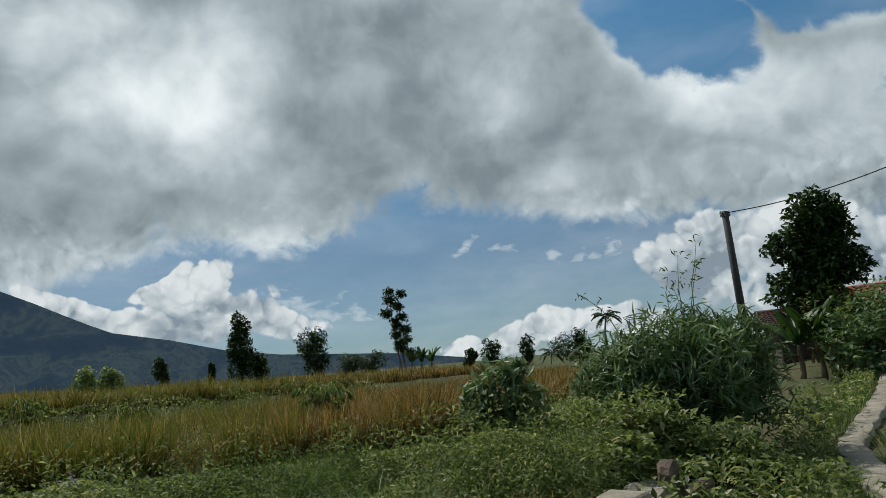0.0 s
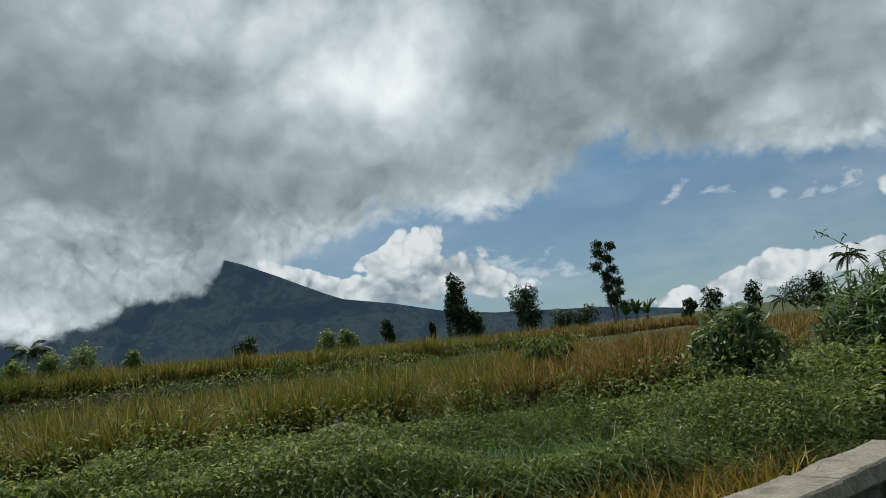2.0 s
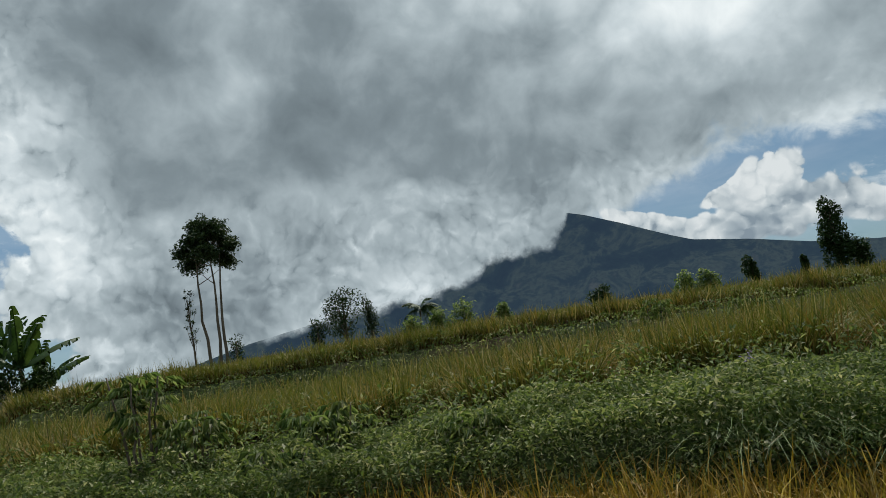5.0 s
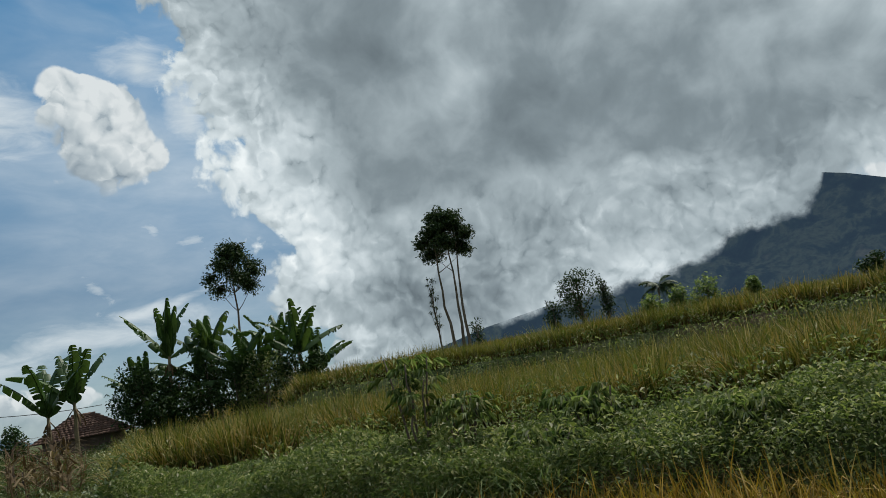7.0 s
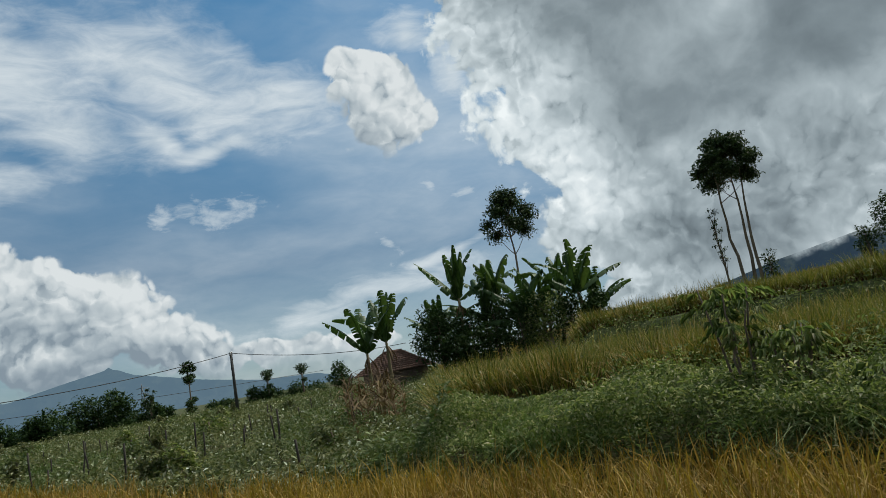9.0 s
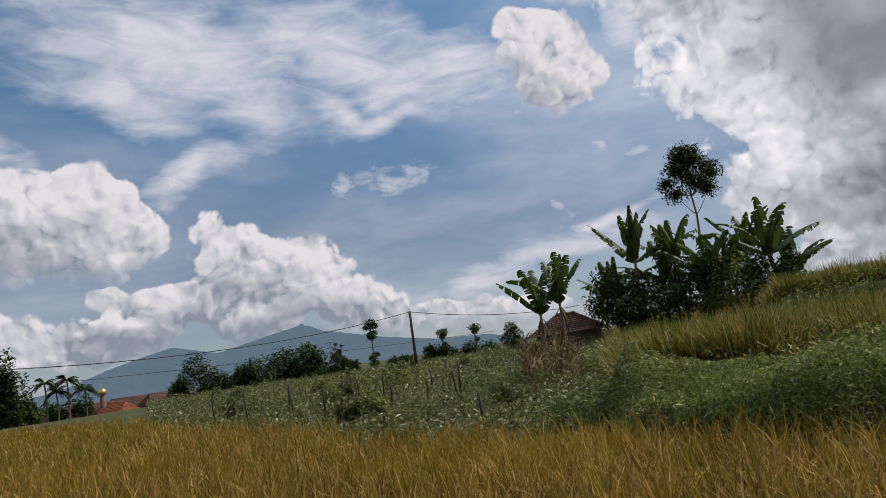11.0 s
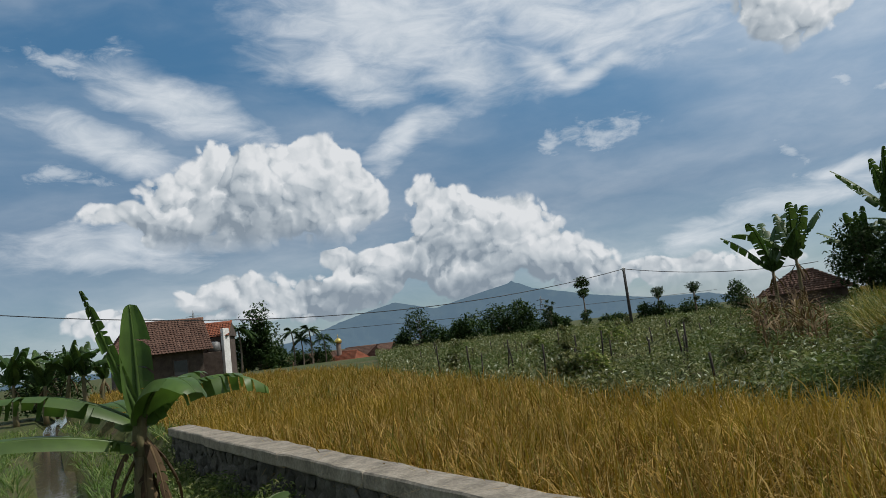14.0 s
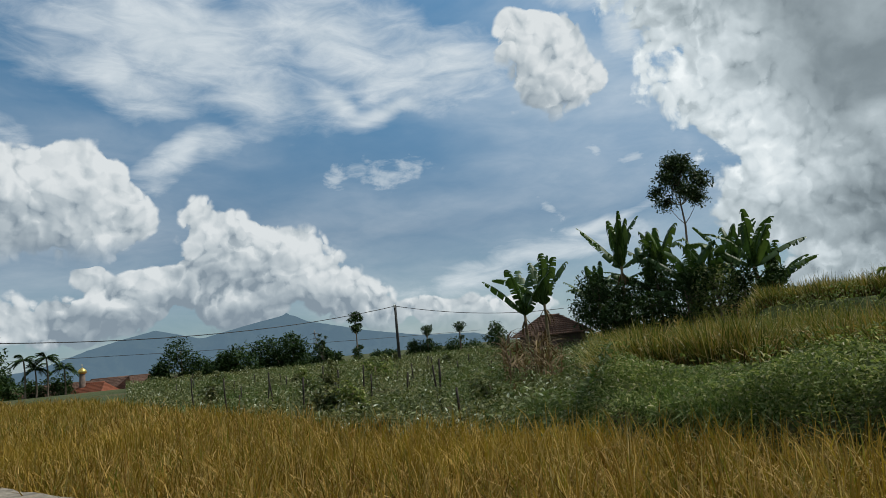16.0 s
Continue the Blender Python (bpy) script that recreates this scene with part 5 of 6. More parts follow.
def upto(a, dist, e):
    """Height above the ground there of a point seen at elevation e."""
    return 1.5 + dist * math.tan(radians(e)) - spot(a, dist)[2]


def lone(kind, a, dist, e_top, **kw):
    return kind, spot(a, dist), upto(a, dist, e_top), kw


G1 = "trees along the hill crest"
# ragged gum with a gap-toothed crown, and bananas at its foot
gum("tall ragged gum tree with sparse crown on the crest", spot(7.2, 62), upto(7.2, 62, 7.8), 2.7, 1.6, 2, 5200, 0.24, G1, 3, -0.06, False)
for a, dd, sd in ((5.6, 60, 1), (6.6, 61, 2), (4.9, 60, 5)):
    banana("small banana plant on the hill crest", spot(a, dd), 1.2, 1.5, 6, "banana plants on the crest", 0.4, 0.07, sd)
round_tree("tree", "dense dark columnar tree on the hill crest", spot(20.1, 66), upto(20.1, 66, 6.4), 2.5, 0.4, 3600, 0.26, M_TREE, G1, 5, 9)
round_tree("tree", "low dark shrubby tree beside the columnar one", spot(18.6, 67), upto(18.6, 67, 3.0), 2.4, 0.2, 1200, 0.25, M_TREE, G1, 6)
round_tree("tree", "rounded dark tree on the hill crest", spot(14.4, 70), upto(14.4, 70, 4.6), 3.4, 0.3, 2600, 0.26, M_TREE, G1, 7)
for a, e, wd, sd in ((1.7, 1.9, 1.6, 11), (-0.1, 2.5, 2.6, 12), (-3.0, 2.4, 2.2, 13), (-6.4, 2.0, 5.0, 14), (-7.4, 2.6, 2.4, 15), (11.5, 2.2, 4.0, 16), (9.7, 2.2, 3.0, 17),
                     (25.9, 3.2, 1.8, 18), (22.3, 2.6, 0.9, 19), (37.3, 2.9, 2.6, 22)):
    round_tree("tree", "small dark tree along the hill crest", spot(a, 78), max(upto(a, 78, e), 1.2), wd, 0.2, 900, 0.28, M_TREE, "small trees on the crest", sd)
palm("coconut_palm", "small coconut palm on the hill crest", spot(-9.4, 62), upto(-9.4, 62, 3.4), 1.5, 13, "palms on the hill")
palm("coconut_palm", "stemless young palm on the hill crest", spot(-4.9, 78), 1.3, 1.9, 11, "palms on the hill")
palm("coconut_palm", "young palm in front of the volcano", spot(52.3, 48), upto(52.3, 48, 3.7), 1.6, 13, "palms on the hill")
for a, e, wd, sd in ((48.7, 3.6, 2.2, 31), (45.4, 3.1, 1.1, 32), (50.5, 3.3, 1.6, 33), (30.6, 2.9, 1.8, 35), (29.2, 2.8, 1.4, 36), (53.0, 3.0, 1.6, 37)):
    round_tree("shrub", "pale green flowering shrub beyond the rice", spot(a, 42), max(upto(a, 42, e), 1.0), wd, 0.1, 800, 0.19, M_PALE, "pale shrubs beyond the rice", sd)
round_tree("tree", "open branching tree beyond the rice", spot(58.4, 46), upto(58.4, 46, 6.1), 2.9, 1.0, 1700, 0.17, M_TREE, "trees beyond the terraces", 41, 12, False)
round_tree("tree", "slim tree beyond the rice", spot(56.3, 47), upto(56.3, 47, 5.3), 1.3, 0.6, 800, 0.17, M_GUM, "trees beyond the terraces", 42)
round_tree("shrub", "bushy shrub beyond the rice", spot(60.6, 46), upto(60.6, 46, 4.1), 1.4, 0.2, 700, 0.17, M_TREE, "trees beyond the terraces", 43)
gum("group of tall slender gum stems under one crown", spot(68.3, 44), upto(68.3, 44, 13.4), 4.0, 6.3, 3, 15000, 0.19, "gum trees beyond the terraces", 8)
gum("thin crooked gum sapling beside tall gums", spot(70.0, 44), upto(70.0, 44, 8.2), 1.0, 2.0, 1, 420, 0.14, "gum trees beyond the terraces", 9, -0.03, False)
round_tree("shrub", "low shrub at the foot of the gums", spot(67.0, 44), upto(67.0, 44, 3.9), 1.3, 0.1, 350, 0.16, M_TREE, "trees beyond the terraces", 44)
gum("lone tall tree with domed crown above bananas", spot(85.9, 44), upto(85.9, 44, 13.4), 3.6, 6.9, 1, 8500, 0.18, "gum trees beyond the terraces", 10, 0.0)

G2 = "banana plants behind the terraces"
for i, (a, e) in enumerate(((91.3, 8.4), (89.3, 6.4), (87.8, 7.6), (86.4, 6.4), (84.8, 6.0), (83.3, 7.6), (81.3, 7.2), (80.2, 5.4), (92.9, 5.6), (85.6, 4.8))):
    H = upto(a, 33 + i % 3, e)
    banana("tall banana plant with ragged dark leaves on the hill", spot(a, 33 + i % 3), H - 2.15, 2.55, 8, G2, 0.95, 0.12, 20 + i, i % 2 == 0, M_BANANA_OLD, (0.6, 1.5), (0.2, 1.15), 0.24)
round_tree("tree", "dense dark rounded tree below the bananas", spot(93.2, 33), upto(93.2, 33, 4.2), 2.6, 0.4, 2400, 0.17, M_TREE, "trees by the bananas", 51)
round_tree("tree", "dark bushy tree among bananas", spot(88.6, 34), upto(88.6, 34, 4.6), 3.0, 0.5, 2000, 0.17, M_TREE, "trees by the bananas", 52)
for i, (a, e, wd) in enumerate(((90.6, 3.4, 2.4), (86.6, 3.6, 2.8), (82.4, 3.6, 2.4), (80.4, 3.2, 1.8), (92.0, 2.6, 2.2))):
    round_tree("shrub", "dark undergrowth between banana stems", spot(a, 32.5), upto(a, 32.5, e), wd, 0.1, 1500, 0.17, M_TREE, "undergrowth by the bananas", 200 + i)
round_tree("shrub", "light green bush among bananas", spot(84.3, 32), upto(84.3, 32, 3.9), 2.2, 0.3, 1300, 0.16, M_WEED, "trees by the bananas", 53)
for i, (a, e) in enumerate(((99.3, 6.6), (97.6, 7.3))):
    H = upto(a, 27, e)
    banana("slender banana plant with ragged leaves by the garden", spot(a, 27), H - 2.35, 2.4, 5, "banana plants by the garden", 0.95, 0.10, 60 + i, i == 1, M_BANANA_OLD, (0.8, 1.5), (0.25, 1.0), 0.22)
round_tree("tree", "small dense dark tree by the garden", spot(101.6, 50), upto(101.6, 50, 1.3), 2.1, 0.1, 900, 0.2, M_TREE, "trees on the plain", 54)


def dry_maize(at, h):
    t = thing("maize_plant", "withered brown maize stalk with hanging leaves", "maize", at, "withered maize by the garden")
    part("stalk", mesh_np("stalk", *tube(curve_pts((0, 0, 0), (rng.normal(0, 0.06), rng.normal(0, 0.06), h), 5, (0, 0, 0), 0.01), np.linspace(0.016, 0.007, 5), 5), M_DRY, True), t)
    n = 8
    base = np.stack([np.zeros(n), np.zeros(n), np.linspace(0.25, 0.95, n) * h], -1)
    part("leaves", mesh_np("leaves", *ribbons(base, rng.uniform(0, 6.28, n), np.full(n, 0.36), np.full(n, 0.045), np.full(n, 0.5), rng.uniform(0.9, 1.7, n)), M_DRY), t)


for i in range(40):
    dry_maize(spot(rng.uniform(96.8, 101.6), rng.uniform(12.5, 18.0)), rng.uniform(0.7, 1.2))

# plain beyond the garden
G3 = "trees on the plain"
for a, e0, wd, dd, sd in ((126.8, 2.1, 4.2, 75, 61), (128.3, 0.6, 2.6, 76, 62), (125.0, 0.5, 3.0, 76, 63), (122.6, 1.1, 4.6, 70, 64), (121.0, 1.7, 4.4, 72, 65), (119.6, 1.4, 4.0, 72, 66),
                          (118.3, 2.1, 3.0, 70, 67), (123.8, 0.8, 3.2, 70, 68), (116.0, 0.9, 2.4, 80, 69), (114.9, 0.1, 2.6, 84, 70), (111.8, -0.2, 3.0, 84, 71), (108.5, 0.5, 2.8, 84, 72),
                          (107.2, 0.2, 3.0, 84, 73), (105.6, 0.1, 3.6, 86, 74), (103.6, -0.1, 4.0, 88, 75), (117.2, 0.3, 4.0, 82, 76), (110.4, -0.1, 3.0, 84, 77),
                          (139.9, 3.9, 3.2, 62, 78), (139.6, 2.6, 2.8, 62, 83), (141.2, 1.8, 2.2, 62, 79), (138.6, 1.0, 3.0, 70, 80), (135.2, 0.2, 3.6, 90, 81), (137.0, 0.2, 3.2, 90, 82)):
    round_tree("tree", "dark leafy tree standing on the plain", spot(a, dd), max(upto(a, dd, e0), 1.5), wd, 0.05, 1500, 0.3, M_TREE, G3, sd)
H = upto(113.2, 74, 3.3)
tree("tiered_tree", "tall thin tree with tiered crowns beyond the garden", spot(113.2, 74), (((0, 0, 0), (0.08, 0.05, H * 0.5), (-0.05, 0, H * 0.92)), 0.10),
     [((0.08, 0, H * k), (sx, 0.1, H * k + 0.35), 0.04) for k, sx in ((0.22, -0.7), (0.28, 0.7), (0.62, 0.7), (0.66, -0.6), (0.78, 0.6))],
     [(0, 0, H - 0.35, 0.70, 0.62, 0.42), (-0.45, 0.2, H - 0.75, 0.60, 0.5, 0.34), (0.55, -0.1, H - 0.85, 0.60, 0.5, 0.34), (-0.6, 0, H - 1.45, 0.5, 0.5, 0.32), (0.45, 0.1, H - 1.65, 0.65, 0.5, 0.34), (-0.1, 0, H - 1.95, 0.6, 0.5, 0.3),
      (-0.55, 0, H * 0.40, 0.6, 0.5, 0.30), (0.5, 0.1, H * 0.34, 0.6, 0.5, 0.32), (0, 0, H * 0.24, 0.7, 0.6, 0.4)], 2600, 0.2, M_TREE, None, "slender trees on the plain")
gum("thin tree beside the pylon on the plain", spot(116.0, 74), upto(116.0, 74, 1.9), 1.3, 0.8, 1, 600, 0.24, "slender trees on the plain", 13, 0.0, False)
for a, e0 in ((107.4, 1.7), (104.7, 1.75)):
    t = tree("umbrella_tree", "flat-topped umbrella tree beyond the garden", spot(a, 84), (((0, 0, 0), (0.1, 0, upto(a, 84, e0) * 0.6), (0, 0, upto(a, 84, e0) * 0.95)), 0.14), [],
             [(0, 0, upto(a, 84, e0) * 0.91, 0.8, 0.8, 0.45), (0.6, 0.3, upto(a, 84, e0) * 0.84, 0.5, 0.5, 0.35), (-0.6, -0.2, upto(a, 84, e0) * 0.80, 0.5, 0.5, 0.35), (0.1, 0.2, upto(a, 84, e0) * 0.62, 0.4, 0.4, 0.3)], 900, 0.22, M_GUM, None, "umbrella trees on the plain")
for a, e0, dd in ((137.3, 1.7, 85), (135.9, 1.7, 85), (134.8, 0.9, 88), (141.4, 2.3, 60), (136.6, 1.0, 86)):
    palm("coconut_palm", "coconut palm standing beside village houses", spot(a, dd), upto(a, dd, e0), 1.7, 15, "palms on the plain", 0.04)
for a, e0 in ((155.0, 2.0), (153.6, 2.4), (152.4, 2.2), (156.8, 2.6), (151.4, 1.4)):
    H = upto(a, 30, e0)
    banana("banana plant in the grove behind the ditch", spot(a, 30), H * 0.55, H * 0.6, 8, "banana grove behind the ditch", 0.6, 0.11, int(a * 7), True, M_BANANA_OLD)
round_tree("tree", "dark leafy tree in the grove behind the ditch", spot(154.3, 34), upto(154.3, 34, 1.6), 4.0, 0.3, 2200, 0.2, M_TREE, G3, 84)

# the big tree and thicket by the house past the footpath
round_tree("tree", "dense dark round-crowned tree beside the tiled house", spot(-25.4, 22), upto(-25.4, 22, 9.8), 2.35, 1.7, 7500, 0.19, M_TREE, "trees by the footpath", 90, 13)
round_tree("shrub", "leafy undergrowth beneath the round-crowned tree", spot(-26.2, 21), upto(-26.2, 21, 3.2), 2.2, 0.1, 2200, 0.16, M_WEED, "trees by the footpath", 91)
round_tree("shrub", "leafy thicket beside the footpath", spot(-29.0, 19), upto(-29.0, 19, 2.6), 2.4, 0.1, 2000, 0.16, M_BAMBOO, "trees by the footpath", 92)
for i, a in enumerate((-23.2, -24.6, -27.6)):
    banana("banana plant in the thicket by the footpath", spot(a, 19.5), 0.9, 1.3, 7, "banana plants by the footpath", 0.8, 0.08, 95 + i, True, M_BANANA_OLD)

# shrubs standing out of the vegetable plot
for i in range(30):
    a, dd = 99 + 27 * rng.random(), 9.5 + 34 * rng.random() ** 1.3
    x, y, z = spot(a, dd)
    if bank_distance(np.array([x]), np.array([y]))[0] < 0.6:
        continue
    round_tree("shrub", "small leafy shrub in the vegetable plot", (x, y, z), rng.uniform(0.45, 0.8) * (1 + 0.008 * dd), rng.uniform(0.4, 0.85), 0.05, 420, 0.07 + 0.0012 * dd,
               (M_CROP, M_WEED, M_CROP)[i % 3], "shrubs in the vegetable plot", 300 + i, 5)

# a banana sucker and weeds at the foot of the wall
sucker = thing("banana_sucker", "young banana sucker with rolled yellow-green leaf", "banana plant", (-3.30, -4.45, 0.0))
part("stem", mesh_np("stem", *tube(curve_pts((0, 0, 0), (0.02, 0.03, 0.34), 4), [0.03, 0.028, 0.022, 0.015], 7), M_STEM, True), sucker)
for ln, wd, lf, dr, tn in ((0.42, 0.16, 1.25, 1.5, 170), (0.34, 0.12, 0.9, 1.3, 60), (0.30, 0.10, 0.7, 1.2, 290)):
    f = part("leaf", banana_leaf("leaf", ln, wd, lf, dr, 0.1, 9, M_PALE), sucker)
    f.matrix_basis = pose(0.02, 0.03, 0.32, 0, 0, tn)
u = rng.random(16000)
lx = np.where(u < 0.7, WALL_A[0] + (WALL_K[0] - WALL_A[0]) * u / 0.7, WALL_K[0] + (WALL_B[0] - WALL_K[0]) * (u - 0.7) / 0.3)
ly = np.where(u < 0.7, WALL_A[1] + (WALL_K[1] - WALL_A[1]) * u / 0.7, WALL_K[1] + (WALL_B[1] - WALL_K[1]) * (u - 0.7) / 0.3)
off = 0.20 + 0.45 * rng.random(16000) ** 1.5
lz = 0.02 + (0.15 + 0.42 * lumps(lx * 1.7, ly * 1.7)) * rng.random(16000) * np.clip(1.1 - off, 0.3, 1)
stuff("wall_weeds", mesh_np("wall_weeds", *leaflets(np.stack([lx + off * 0.92, ly - off * 0.39, lz], -1), rng.uniform(0.03, 0.08, 16000), 0.35), M_WEED), "leafy weeds along the foot of the wall", "weeds")

# a violet flower head in the bank's weeds
fx, fy, fz = spot(29.9, 4.95)
flower = thing("wild_flower", "small violet wild flower among bank weeds", "flower", (fx, fy, fz))
part("stem", mesh_np("stem", *tube(curve_pts((0, 0, 0), (0.01, 0.0, 0.30), 4), np.full(4, 0.004), 5), M_CANE), flower)
M_PETAL = leafy("violet_petals", [(0.0, (0.25, 0.18, 0.42)), (1.0, (0.42, 0.36, 0.60))], 0.3, 0.6)
part("petals", mesh_np("petals", *leaflets(np.array([0.01, 0, 0.31]) + rng.normal(0, 0.018, (40, 3)), rng.uniform(0.02, 0.035, 40), 0.6), M_PETAL), flower)


# ---------------- houses, poles, wires ----------------
def quad_mesh(name, pts, faces, mat):
    me = bpy.data.meshes.new(name)
    me.from_pydata([tuple(map(float, p)) for p in pts], [], faces)
    me.materials.append(mat)
    me.update()
    return me


def tiled(name, a, b, c, d, mat, rows, cols):
    """Overlapping clay tiles on the roof plane a-b (ridge), d-c (eave); trapezoids are allowed."""
    a, b, c, d = (np.array(v, float) for v in (a, b, c, d))
    n = np.cross(c - d, a - d)
    n /= np.linalg.norm(n)
    if n[2] < 0:
        n = -n
    vs, qs, k = [], [], 0
    for i in range(rows):
        u0, u1 = i / rows, min((i + 1.12) / rows, 1.02)
        l0, r0, l1, r1 = a + (d - a) * u0, b + (c - b) * u0, a + (d - a) * u1, b + (c - b) * u1
        m = max(2, int(cols * np.linalg.norm(r1 - l1) / max(np.linalg.norm(c - d), np.linalg.norm(b - a))))
        for j in range(m):
            s0, s1 = (j + 0.04) / m, (j + 0.96) / m
            sm = (s0 + s1) / 2
            lift = 0.035 + 0.012 * rng.random()
            p = [l0 + (r0 - l0) * s0, l0 + (r0 - l0) * sm + n * 0.035, l0 + (r0 - l0) * s1, l1 + (r1 - l1) * s0 + n * lift, l1 + (r1 - l1) * sm + n * (lift + 0.04), l1 + (r1 - l1) * s1 + n * lift]
            vs += p + [q - n * 0.03 for q in p[3:]]
            qs += [(k, k + 1, k + 4, k + 3), (k + 1, k + 2, k + 5, k + 4), (k + 3, k + 4, k + 7, k + 6), (k + 4, k + 5, k + 8, k + 7)]
            k += 9
    return mesh_np(name, np.array(vs), np.array(qs), None, mat)


def house(label, at, turn, w, d, wall_h, roof_h, wall_mat, tile_mat, hip=(0.0, 0.0), eave=0.5, rows=12, cols=26, group="houses", openings=()):
    """A house whose front looks along -y of its own. hip: how far each ridge end is drawn in."""
    t = thing("house", label, "house", at, group, turn)
    th = 0.14
    for nm, sx, sy, px, py in (("wall", w, th, 0, -d / 2), ("wall", w, th, 0, d / 2), ("wall", th, d - 2 * th, -w / 2 + th / 2, 0), ("wall", th, d - 2 * th, w / 2 - th / 2, 0)):
        part(nm, box_mesh("wall", (sx, sy, wall_h), wall_mat, (px, py, wall_h / 2), 0.01), t)
    L, R, F, B = -w / 2 - eave, w / 2 + eave, -d / 2 - eave, d / 2 + eave
    ez, rz = wall_h - 0.12, wall_h + roof_h
    r0, r1 = (L + hip[0], 0, rz), (R - hip[1], 0, rz)
    part("roof_deck", quad_mesh("roof_deck", [(L, F, ez), (R, F, ez), (R, B, ez), (L, B, ez), r0, r1],
                                [(0, 1, 5, 4), (2, 3, 4, 5), (3, 0, 4), (1, 2, 5), (3, 2, 1, 0)], M_WALLDARK), t)
    part("roof_tiles", tiled("roof_tiles", r0, r1, (R, F, ez), (L, F, ez), tile_mat, rows, cols), t)
    part("roof_tiles", tiled("roof_tiles", r1, r0, (L, B, ez), (R, B, ez), tile_mat, rows, cols), t)
    if hip[0] > 0.3:
        part("roof_tiles", tiled("roof_tiles", r0, r0, (L, F, ez), (L, B, ez), tile_mat, rows, cols), t)
    if hip[1] > 0.3:
        part("roof_tiles", tiled("roof_tiles", r1, r1, (R, B, ez), (R, F, ez), tile_mat, rows, cols), t)
    part("ridge_tile", mesh_np("ridge_tile", *tube([r0, tuple((np.array(r0) + r1) / 2), r1], [0.10, 0.10, 0.10], 8), tile_mat, True), t)
    for ox, oz, ow, oh in openings:
        win = part("window", box_mesh("window", (ow, 0.10, oh), M_WALLDARK, (ox, -d / 2 - th / 2 - 0.03, oz), 0.01), t)
        part("pane", box_mesh("pane", (ow - 0.14, 0.03, oh - 0.14), M_GLASS, (ox, -d / 2 - th / 2 - 0.08, oz), 0.005), win)
    return t


house("old single-storey house with weathered brown tiled roof", spot(147.6, 47), 147.6 + 6, 4.9, 4.6, 2.35, 1.95, M_WALLDARK, M_TILE, (1.5, 0.0), 0.55, 16, 30, "houses beyond the rice",
      ((-1.2, 1.3, 0.9, 1.0), (1.1, 1.3, 0.9, 1.0)))
house("house with bright orange tiled roof and white side wall", spot(143.6, 52), 143.6 - 10, 2.9, 3.6, 2.9, 0.9, M_WALLDARK, M_TILE_RED, (0.0, 0.0), 0.15, 8, 16, "houses beyond the rice",
      ((0.7, 1.9, 0.6, 0.7),))
x, y, z = spot(142.45, 50.0)
side_wall = new("side_wall", box_mesh("side_wall", (0.55, 0.25, 3.3), M_PLASTER, (0, 0, 1.65), 0.01))
side_wall.matrix_basis = pose(x, y, z, 0, 0, 185.0)
tagged(side_wall, "white plastered end wall beside the orange roof", "wall", "houses beyond the rice")
x, y, z = spot(143.75, 49.4)
tank = thing("water_tank", "grey water tank on a dark frame below the orange roof", "tank", (x, y, z), "houses beyond the rice", 143.7)
part("frame", box_mesh("frame", (1.6, 0.9, 1.75), M_WALLDARK, (0, 0, 0.875), 0.02), tank)
part("tank", mesh_np("tank", *tube([(0.35, 0, 1.75), (0.35, 0, 1.85), (0.35, 0, 2.35), (0.35, 0, 2.45)], [0.36, 0.42, 0.42, 0.2], 14), M_IRON, True), tank)
house("brown hip-roofed house half hidden behind maize", spot(97.2, 36), 97.2, 3.2, 3.0, 1.1, 0.85, M_BRICKWALL, M_TILE, (1.5, 1.5), 0.4, 10, 22, "houses beyond the garden")
for i, (a, dd, wd, dp, hh, rh) in enumerate(((134.6, 96, 6.0, 5.0, 1.5, 1.2), (131.6, 98, 6.0, 5.0, 1.6, 1.4), (129.6, 94, 4.2, 4.0, 1.5, 1.3), (132.9, 92, 3.4, 4.0, 1.2, 1.1),
                                             (136.6, 95, 4.0, 4.0, 1.1, 0.9), (138.6, 88, 4.0, 4.0, 1.0, 0.9), (128.0, 96, 4.0, 4.0, 1.2, 1.0))):
    house("village house with low red-brown tiled roof", spot(a, dd), a + (-12, 10, 25, -30, 8, 0, 15)[i], wd, dp, hh, rh, M_PLASTER if i % 3 == 2 else M_BRICKWALL, M_TILE_RED if i == 3 else M_TILE,
          (0.8, 0.8), 0.4, 8, 16, "village houses", ((0.8, 0.8, 0.7, 0.7),))
house("house with dark overhanging eaves past the bamboo", spot(-22.8, 30), -12, 1.2, 2.6, 1.5, 0.5, M_WALLDARK, M_TILE, (0.0, 0.0), 0.5, 8, 14, "houses by the footpath")
house("house with red tiled roof behind thicket", spot(-30.4, 27), -34, 4.0, 4.0, 1.2, 1.15, M_BRICKWALL, M_TILE_RED, (0.6, 0.6), 0.5, 12, 24, "houses by the footpath")

# mosque dome
x, y, z = spot(133.65, 92)
dome = thing("mosque_dome", "small gilded onion dome above village roofs", "dome", (x, y, z))
part("drum", mesh_np("drum", *tube([(0, 0, 0), (0, 0, 1.2), (0, 0, upto(133.65, 92, 0.35))], [0.4, 0.34, 0.32], 12), M_BRICKWALL, True), dome)
zb = upto(133.65, 92, 0.35)
part("cupola", mesh_np("cupola", *tube([(0, 0, zb), (0, 0, zb + 0.12), (0, 0, zb + 0.35), (0, 0, zb + 0.56), (0, 0, zb + 0.7), (0, 0, zb + 0.8)], [0.34, 0.47, 0.48, 0.33, 0.14, 0.02], 16), M_BRASS, True), dome)
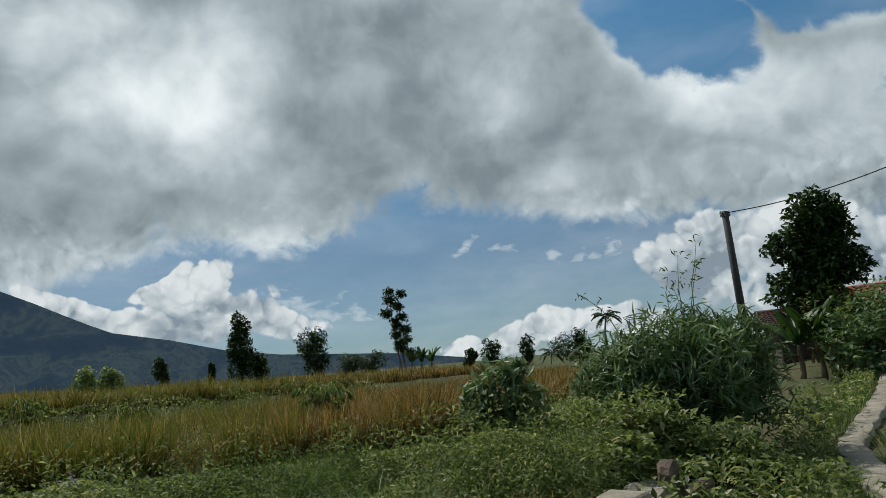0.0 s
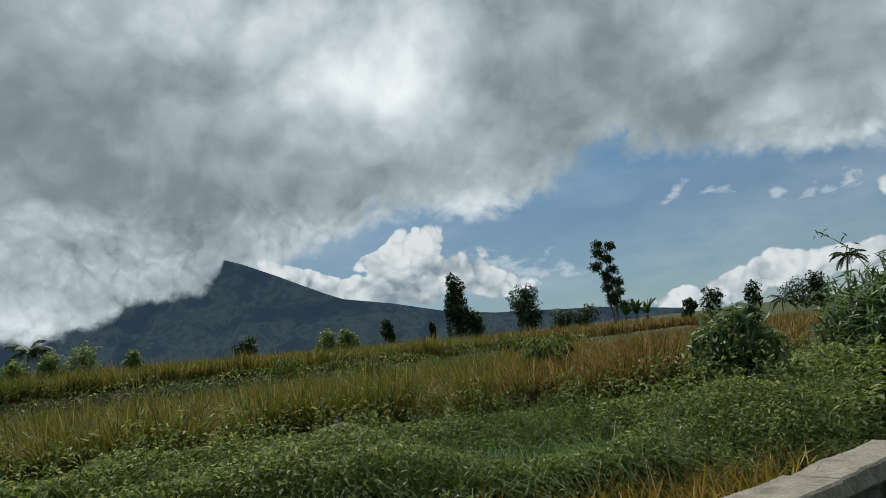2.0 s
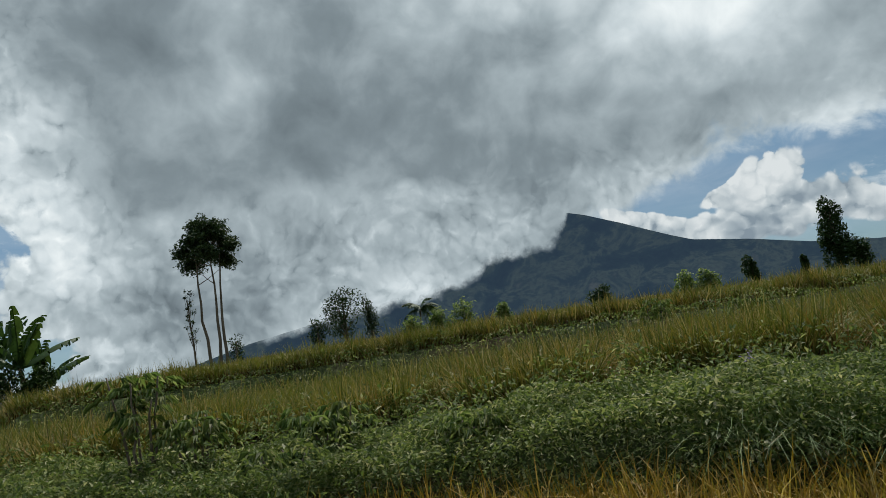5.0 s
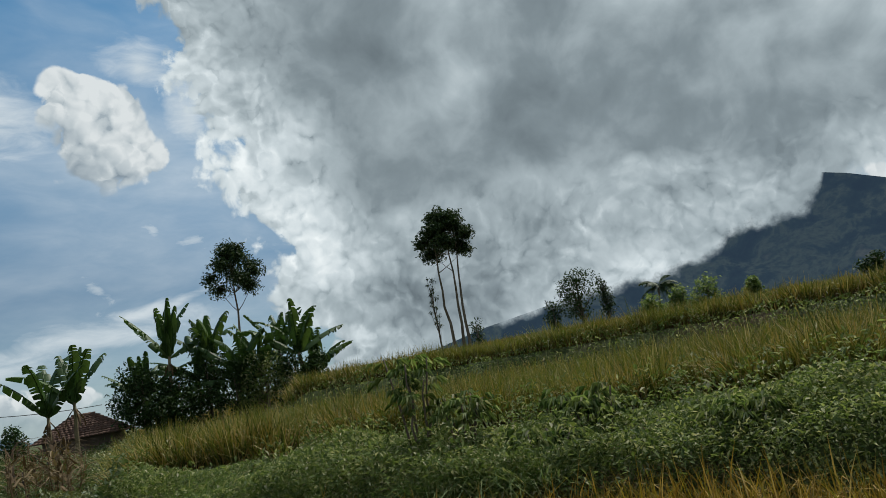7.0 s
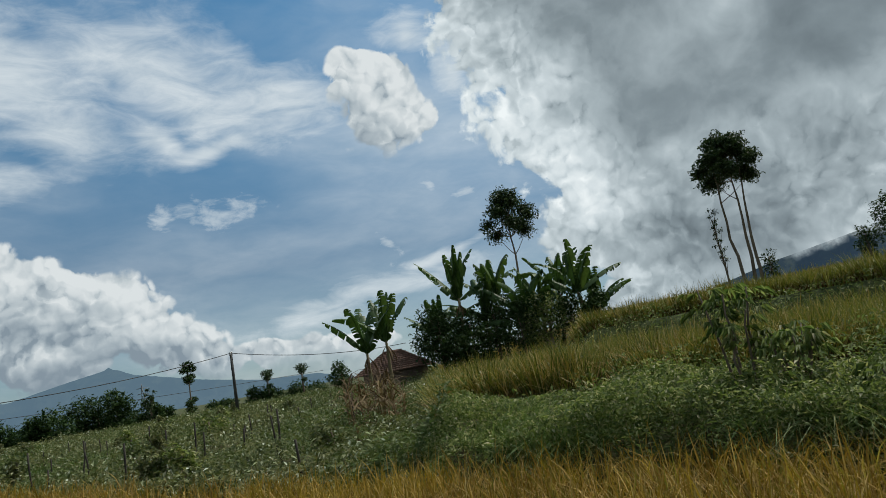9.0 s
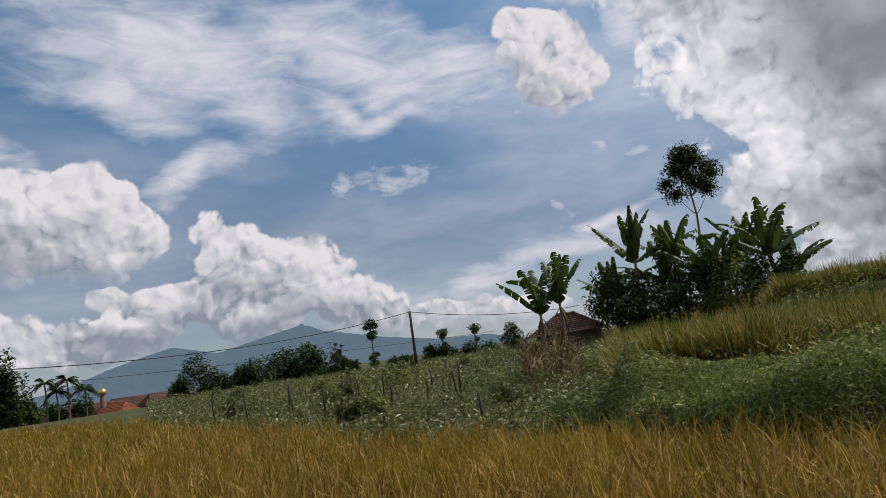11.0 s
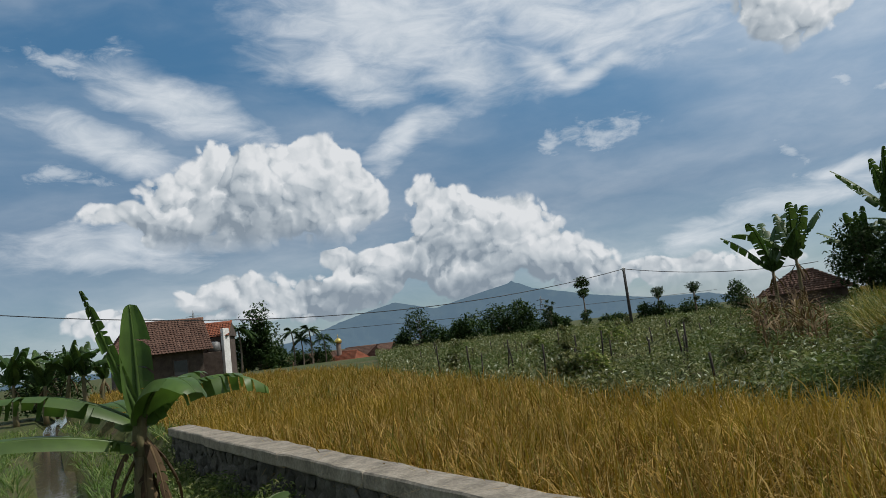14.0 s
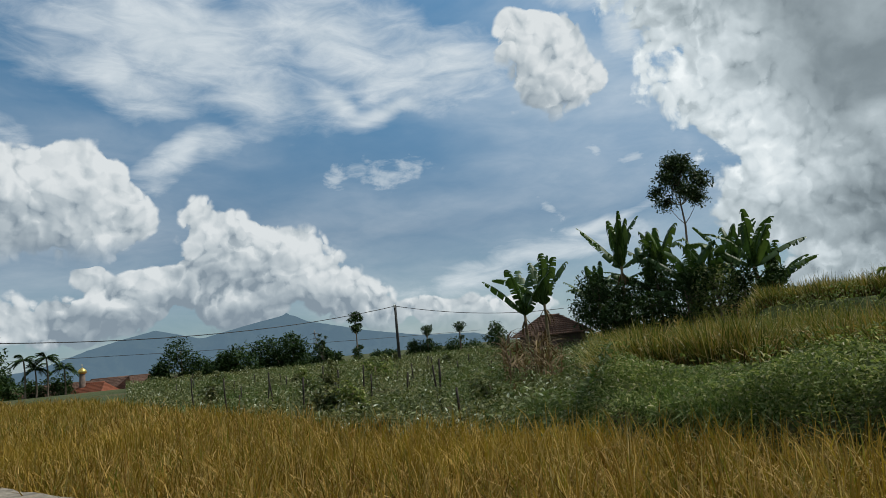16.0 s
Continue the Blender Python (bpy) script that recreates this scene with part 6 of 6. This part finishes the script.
part("finial", mesh_np("finial", *tube([(0, 0, zb + 0.76), (0, 0, zb + 1.15)], [0.04, 0.015], 5), M_BRASS), dome)


def pole(label, a, dist, e_top, radius, group, foot=0.0):
    x, y, z = spot(a, dist)
    h = upto(a, dist, e_top)
    t = thing("utility_pole", label, "pole", (x, y, z), group)
    part("shaft", mesh_np("shaft", *tube([(0, 0, 0), (0, 0, h * 0.5), (0, 0, h)], [radius * 1.15, radius, radius * 0.85], 10), M_POLE, True), t)
    part("bracket", box_mesh("bracket", (0.34, 0.07, 0.07), M_IRON, (0, 0, h - 0.15), 0.01), t)
    for sx in (-0.14, 0.14):
        part("insulator", mesh_np("insulator", *tube([(sx, 0, h - 0.12), (sx, 0, h - 0.02), (sx, 0, h + 0.04)], [0.03, 0.045, 0.02], 8), M_PLASTER, True), t)
    return np.array((x, y, z + h - 0.05))


pa = pole("dark concrete utility pole behind the bamboo", -19.9, 25, 10.3, 0.125, "utility poles")
pb = pole("dark thin utility pole above the garden", 109.8, 40, 3.5, 0.085, "utility poles")


def wire(a, b, sag, r, label="thin black overhead cable"):
    u = np.linspace(0, 1, 24)[:, None]
    p = np.array(a) + (np.array(b) - np.array(a)) * u - np.array((0, 0, sag)) * 4 * u * (1 - u)
    tagged(new("overhead_cable", mesh_np("overhead_cable", *tube(p, np.full(24, r), 4), M_WIRE, True)), label, "cable", "overhead cables")


def sky_point(a, dist, e):
    ex, ey = eye(a)
    return np.array((ex - dist * math.sin(radians(a)), ey + dist * math.cos(radians(a)), 1.5 + dist * math.tan(radians(e))))


wire(pa, sky_point(-34.0, 24, 12.0), 0.25, 0.018)
wire(pb, sky_point(96.0, 42, 1.9), 0.35, 0.018)
wire(pb, sky_point(160.0, 30, 5.4), 1.25, 0.018)
wire(sky_point(103.0, 120, 0.9), sky_point(158.0, 90, 2.3), 0.6, 0.03)


def pylon(a, dist, e_top):
    x, y, z = spot(a, dist)
    h = upto(a, dist, e_top)
    t = thing("pylon", "grey steel lattice transmission tower on the plain", "pylon", (x, y, z), "transmission towers", a)
    b = h * 0.09
    for sx in (-1, 1):
        for sy in (-1, 1):
            part("leg", mesh_np("leg", *tube([(sx * b, sy * b, 0), (sx * b * 0.35, sy * b * 0.35, h * 0.7), (0, 0, h)], [0.07, 0.06, 0.04], 4), M_IRON), t)
    for i in range(7):
        u0, u1 = i / 7 * 0.95, (i + 1) / 7 * 0.95
        w0, w1 = b * (1 - 0.9 * u0), b * (1 - 0.9 * u1)
        for sg in (-1, 1):
            part("brace", mesh_np("brace", *tube([(-sg * w0, -w0, h * u0), (sg * w1, -w1, h * u1)], [0.04, 0.04], 4), M_IRON), t)
    for u in (0.72, 0.82, 0.92):
        part("cross_arm", mesh_np("cross_arm", *tube([(-h * 0.09, 0, h * u), (0, 0, h * u + 0.15), (h * 0.09, 0, h * u)], [0.04, 0.07, 0.04], 4), M_IRON), t)


pylon(116.6, 160, 2.2)
pylon(144.7, 170, 4.3)

# stakes in the garden
for i in range(52):
    a, dd = rng.uniform(98, 128), rng.uniform(8.5, 30)
    x, y, z = spot(a, dd)
    if bank_distance(np.array([x]), np.array([y]))[0] < 0.3:
        continue
    h = rng.uniform(0.5, 0.9)
    st = new("stake", mesh_np("stake", *tube(curve_pts((0, 0, 0), (rng.normal(0, 0.05), rng.normal(0, 0.05), h), 4, (0, 0, 0), 0.008), np.full(4, 0.016), 6), M_STAKE, True))
    st.matrix_basis = pose(x, y, z)
    tagged(st, "dark wooden stake standing among the vegetables", "stake", "garden stakes")
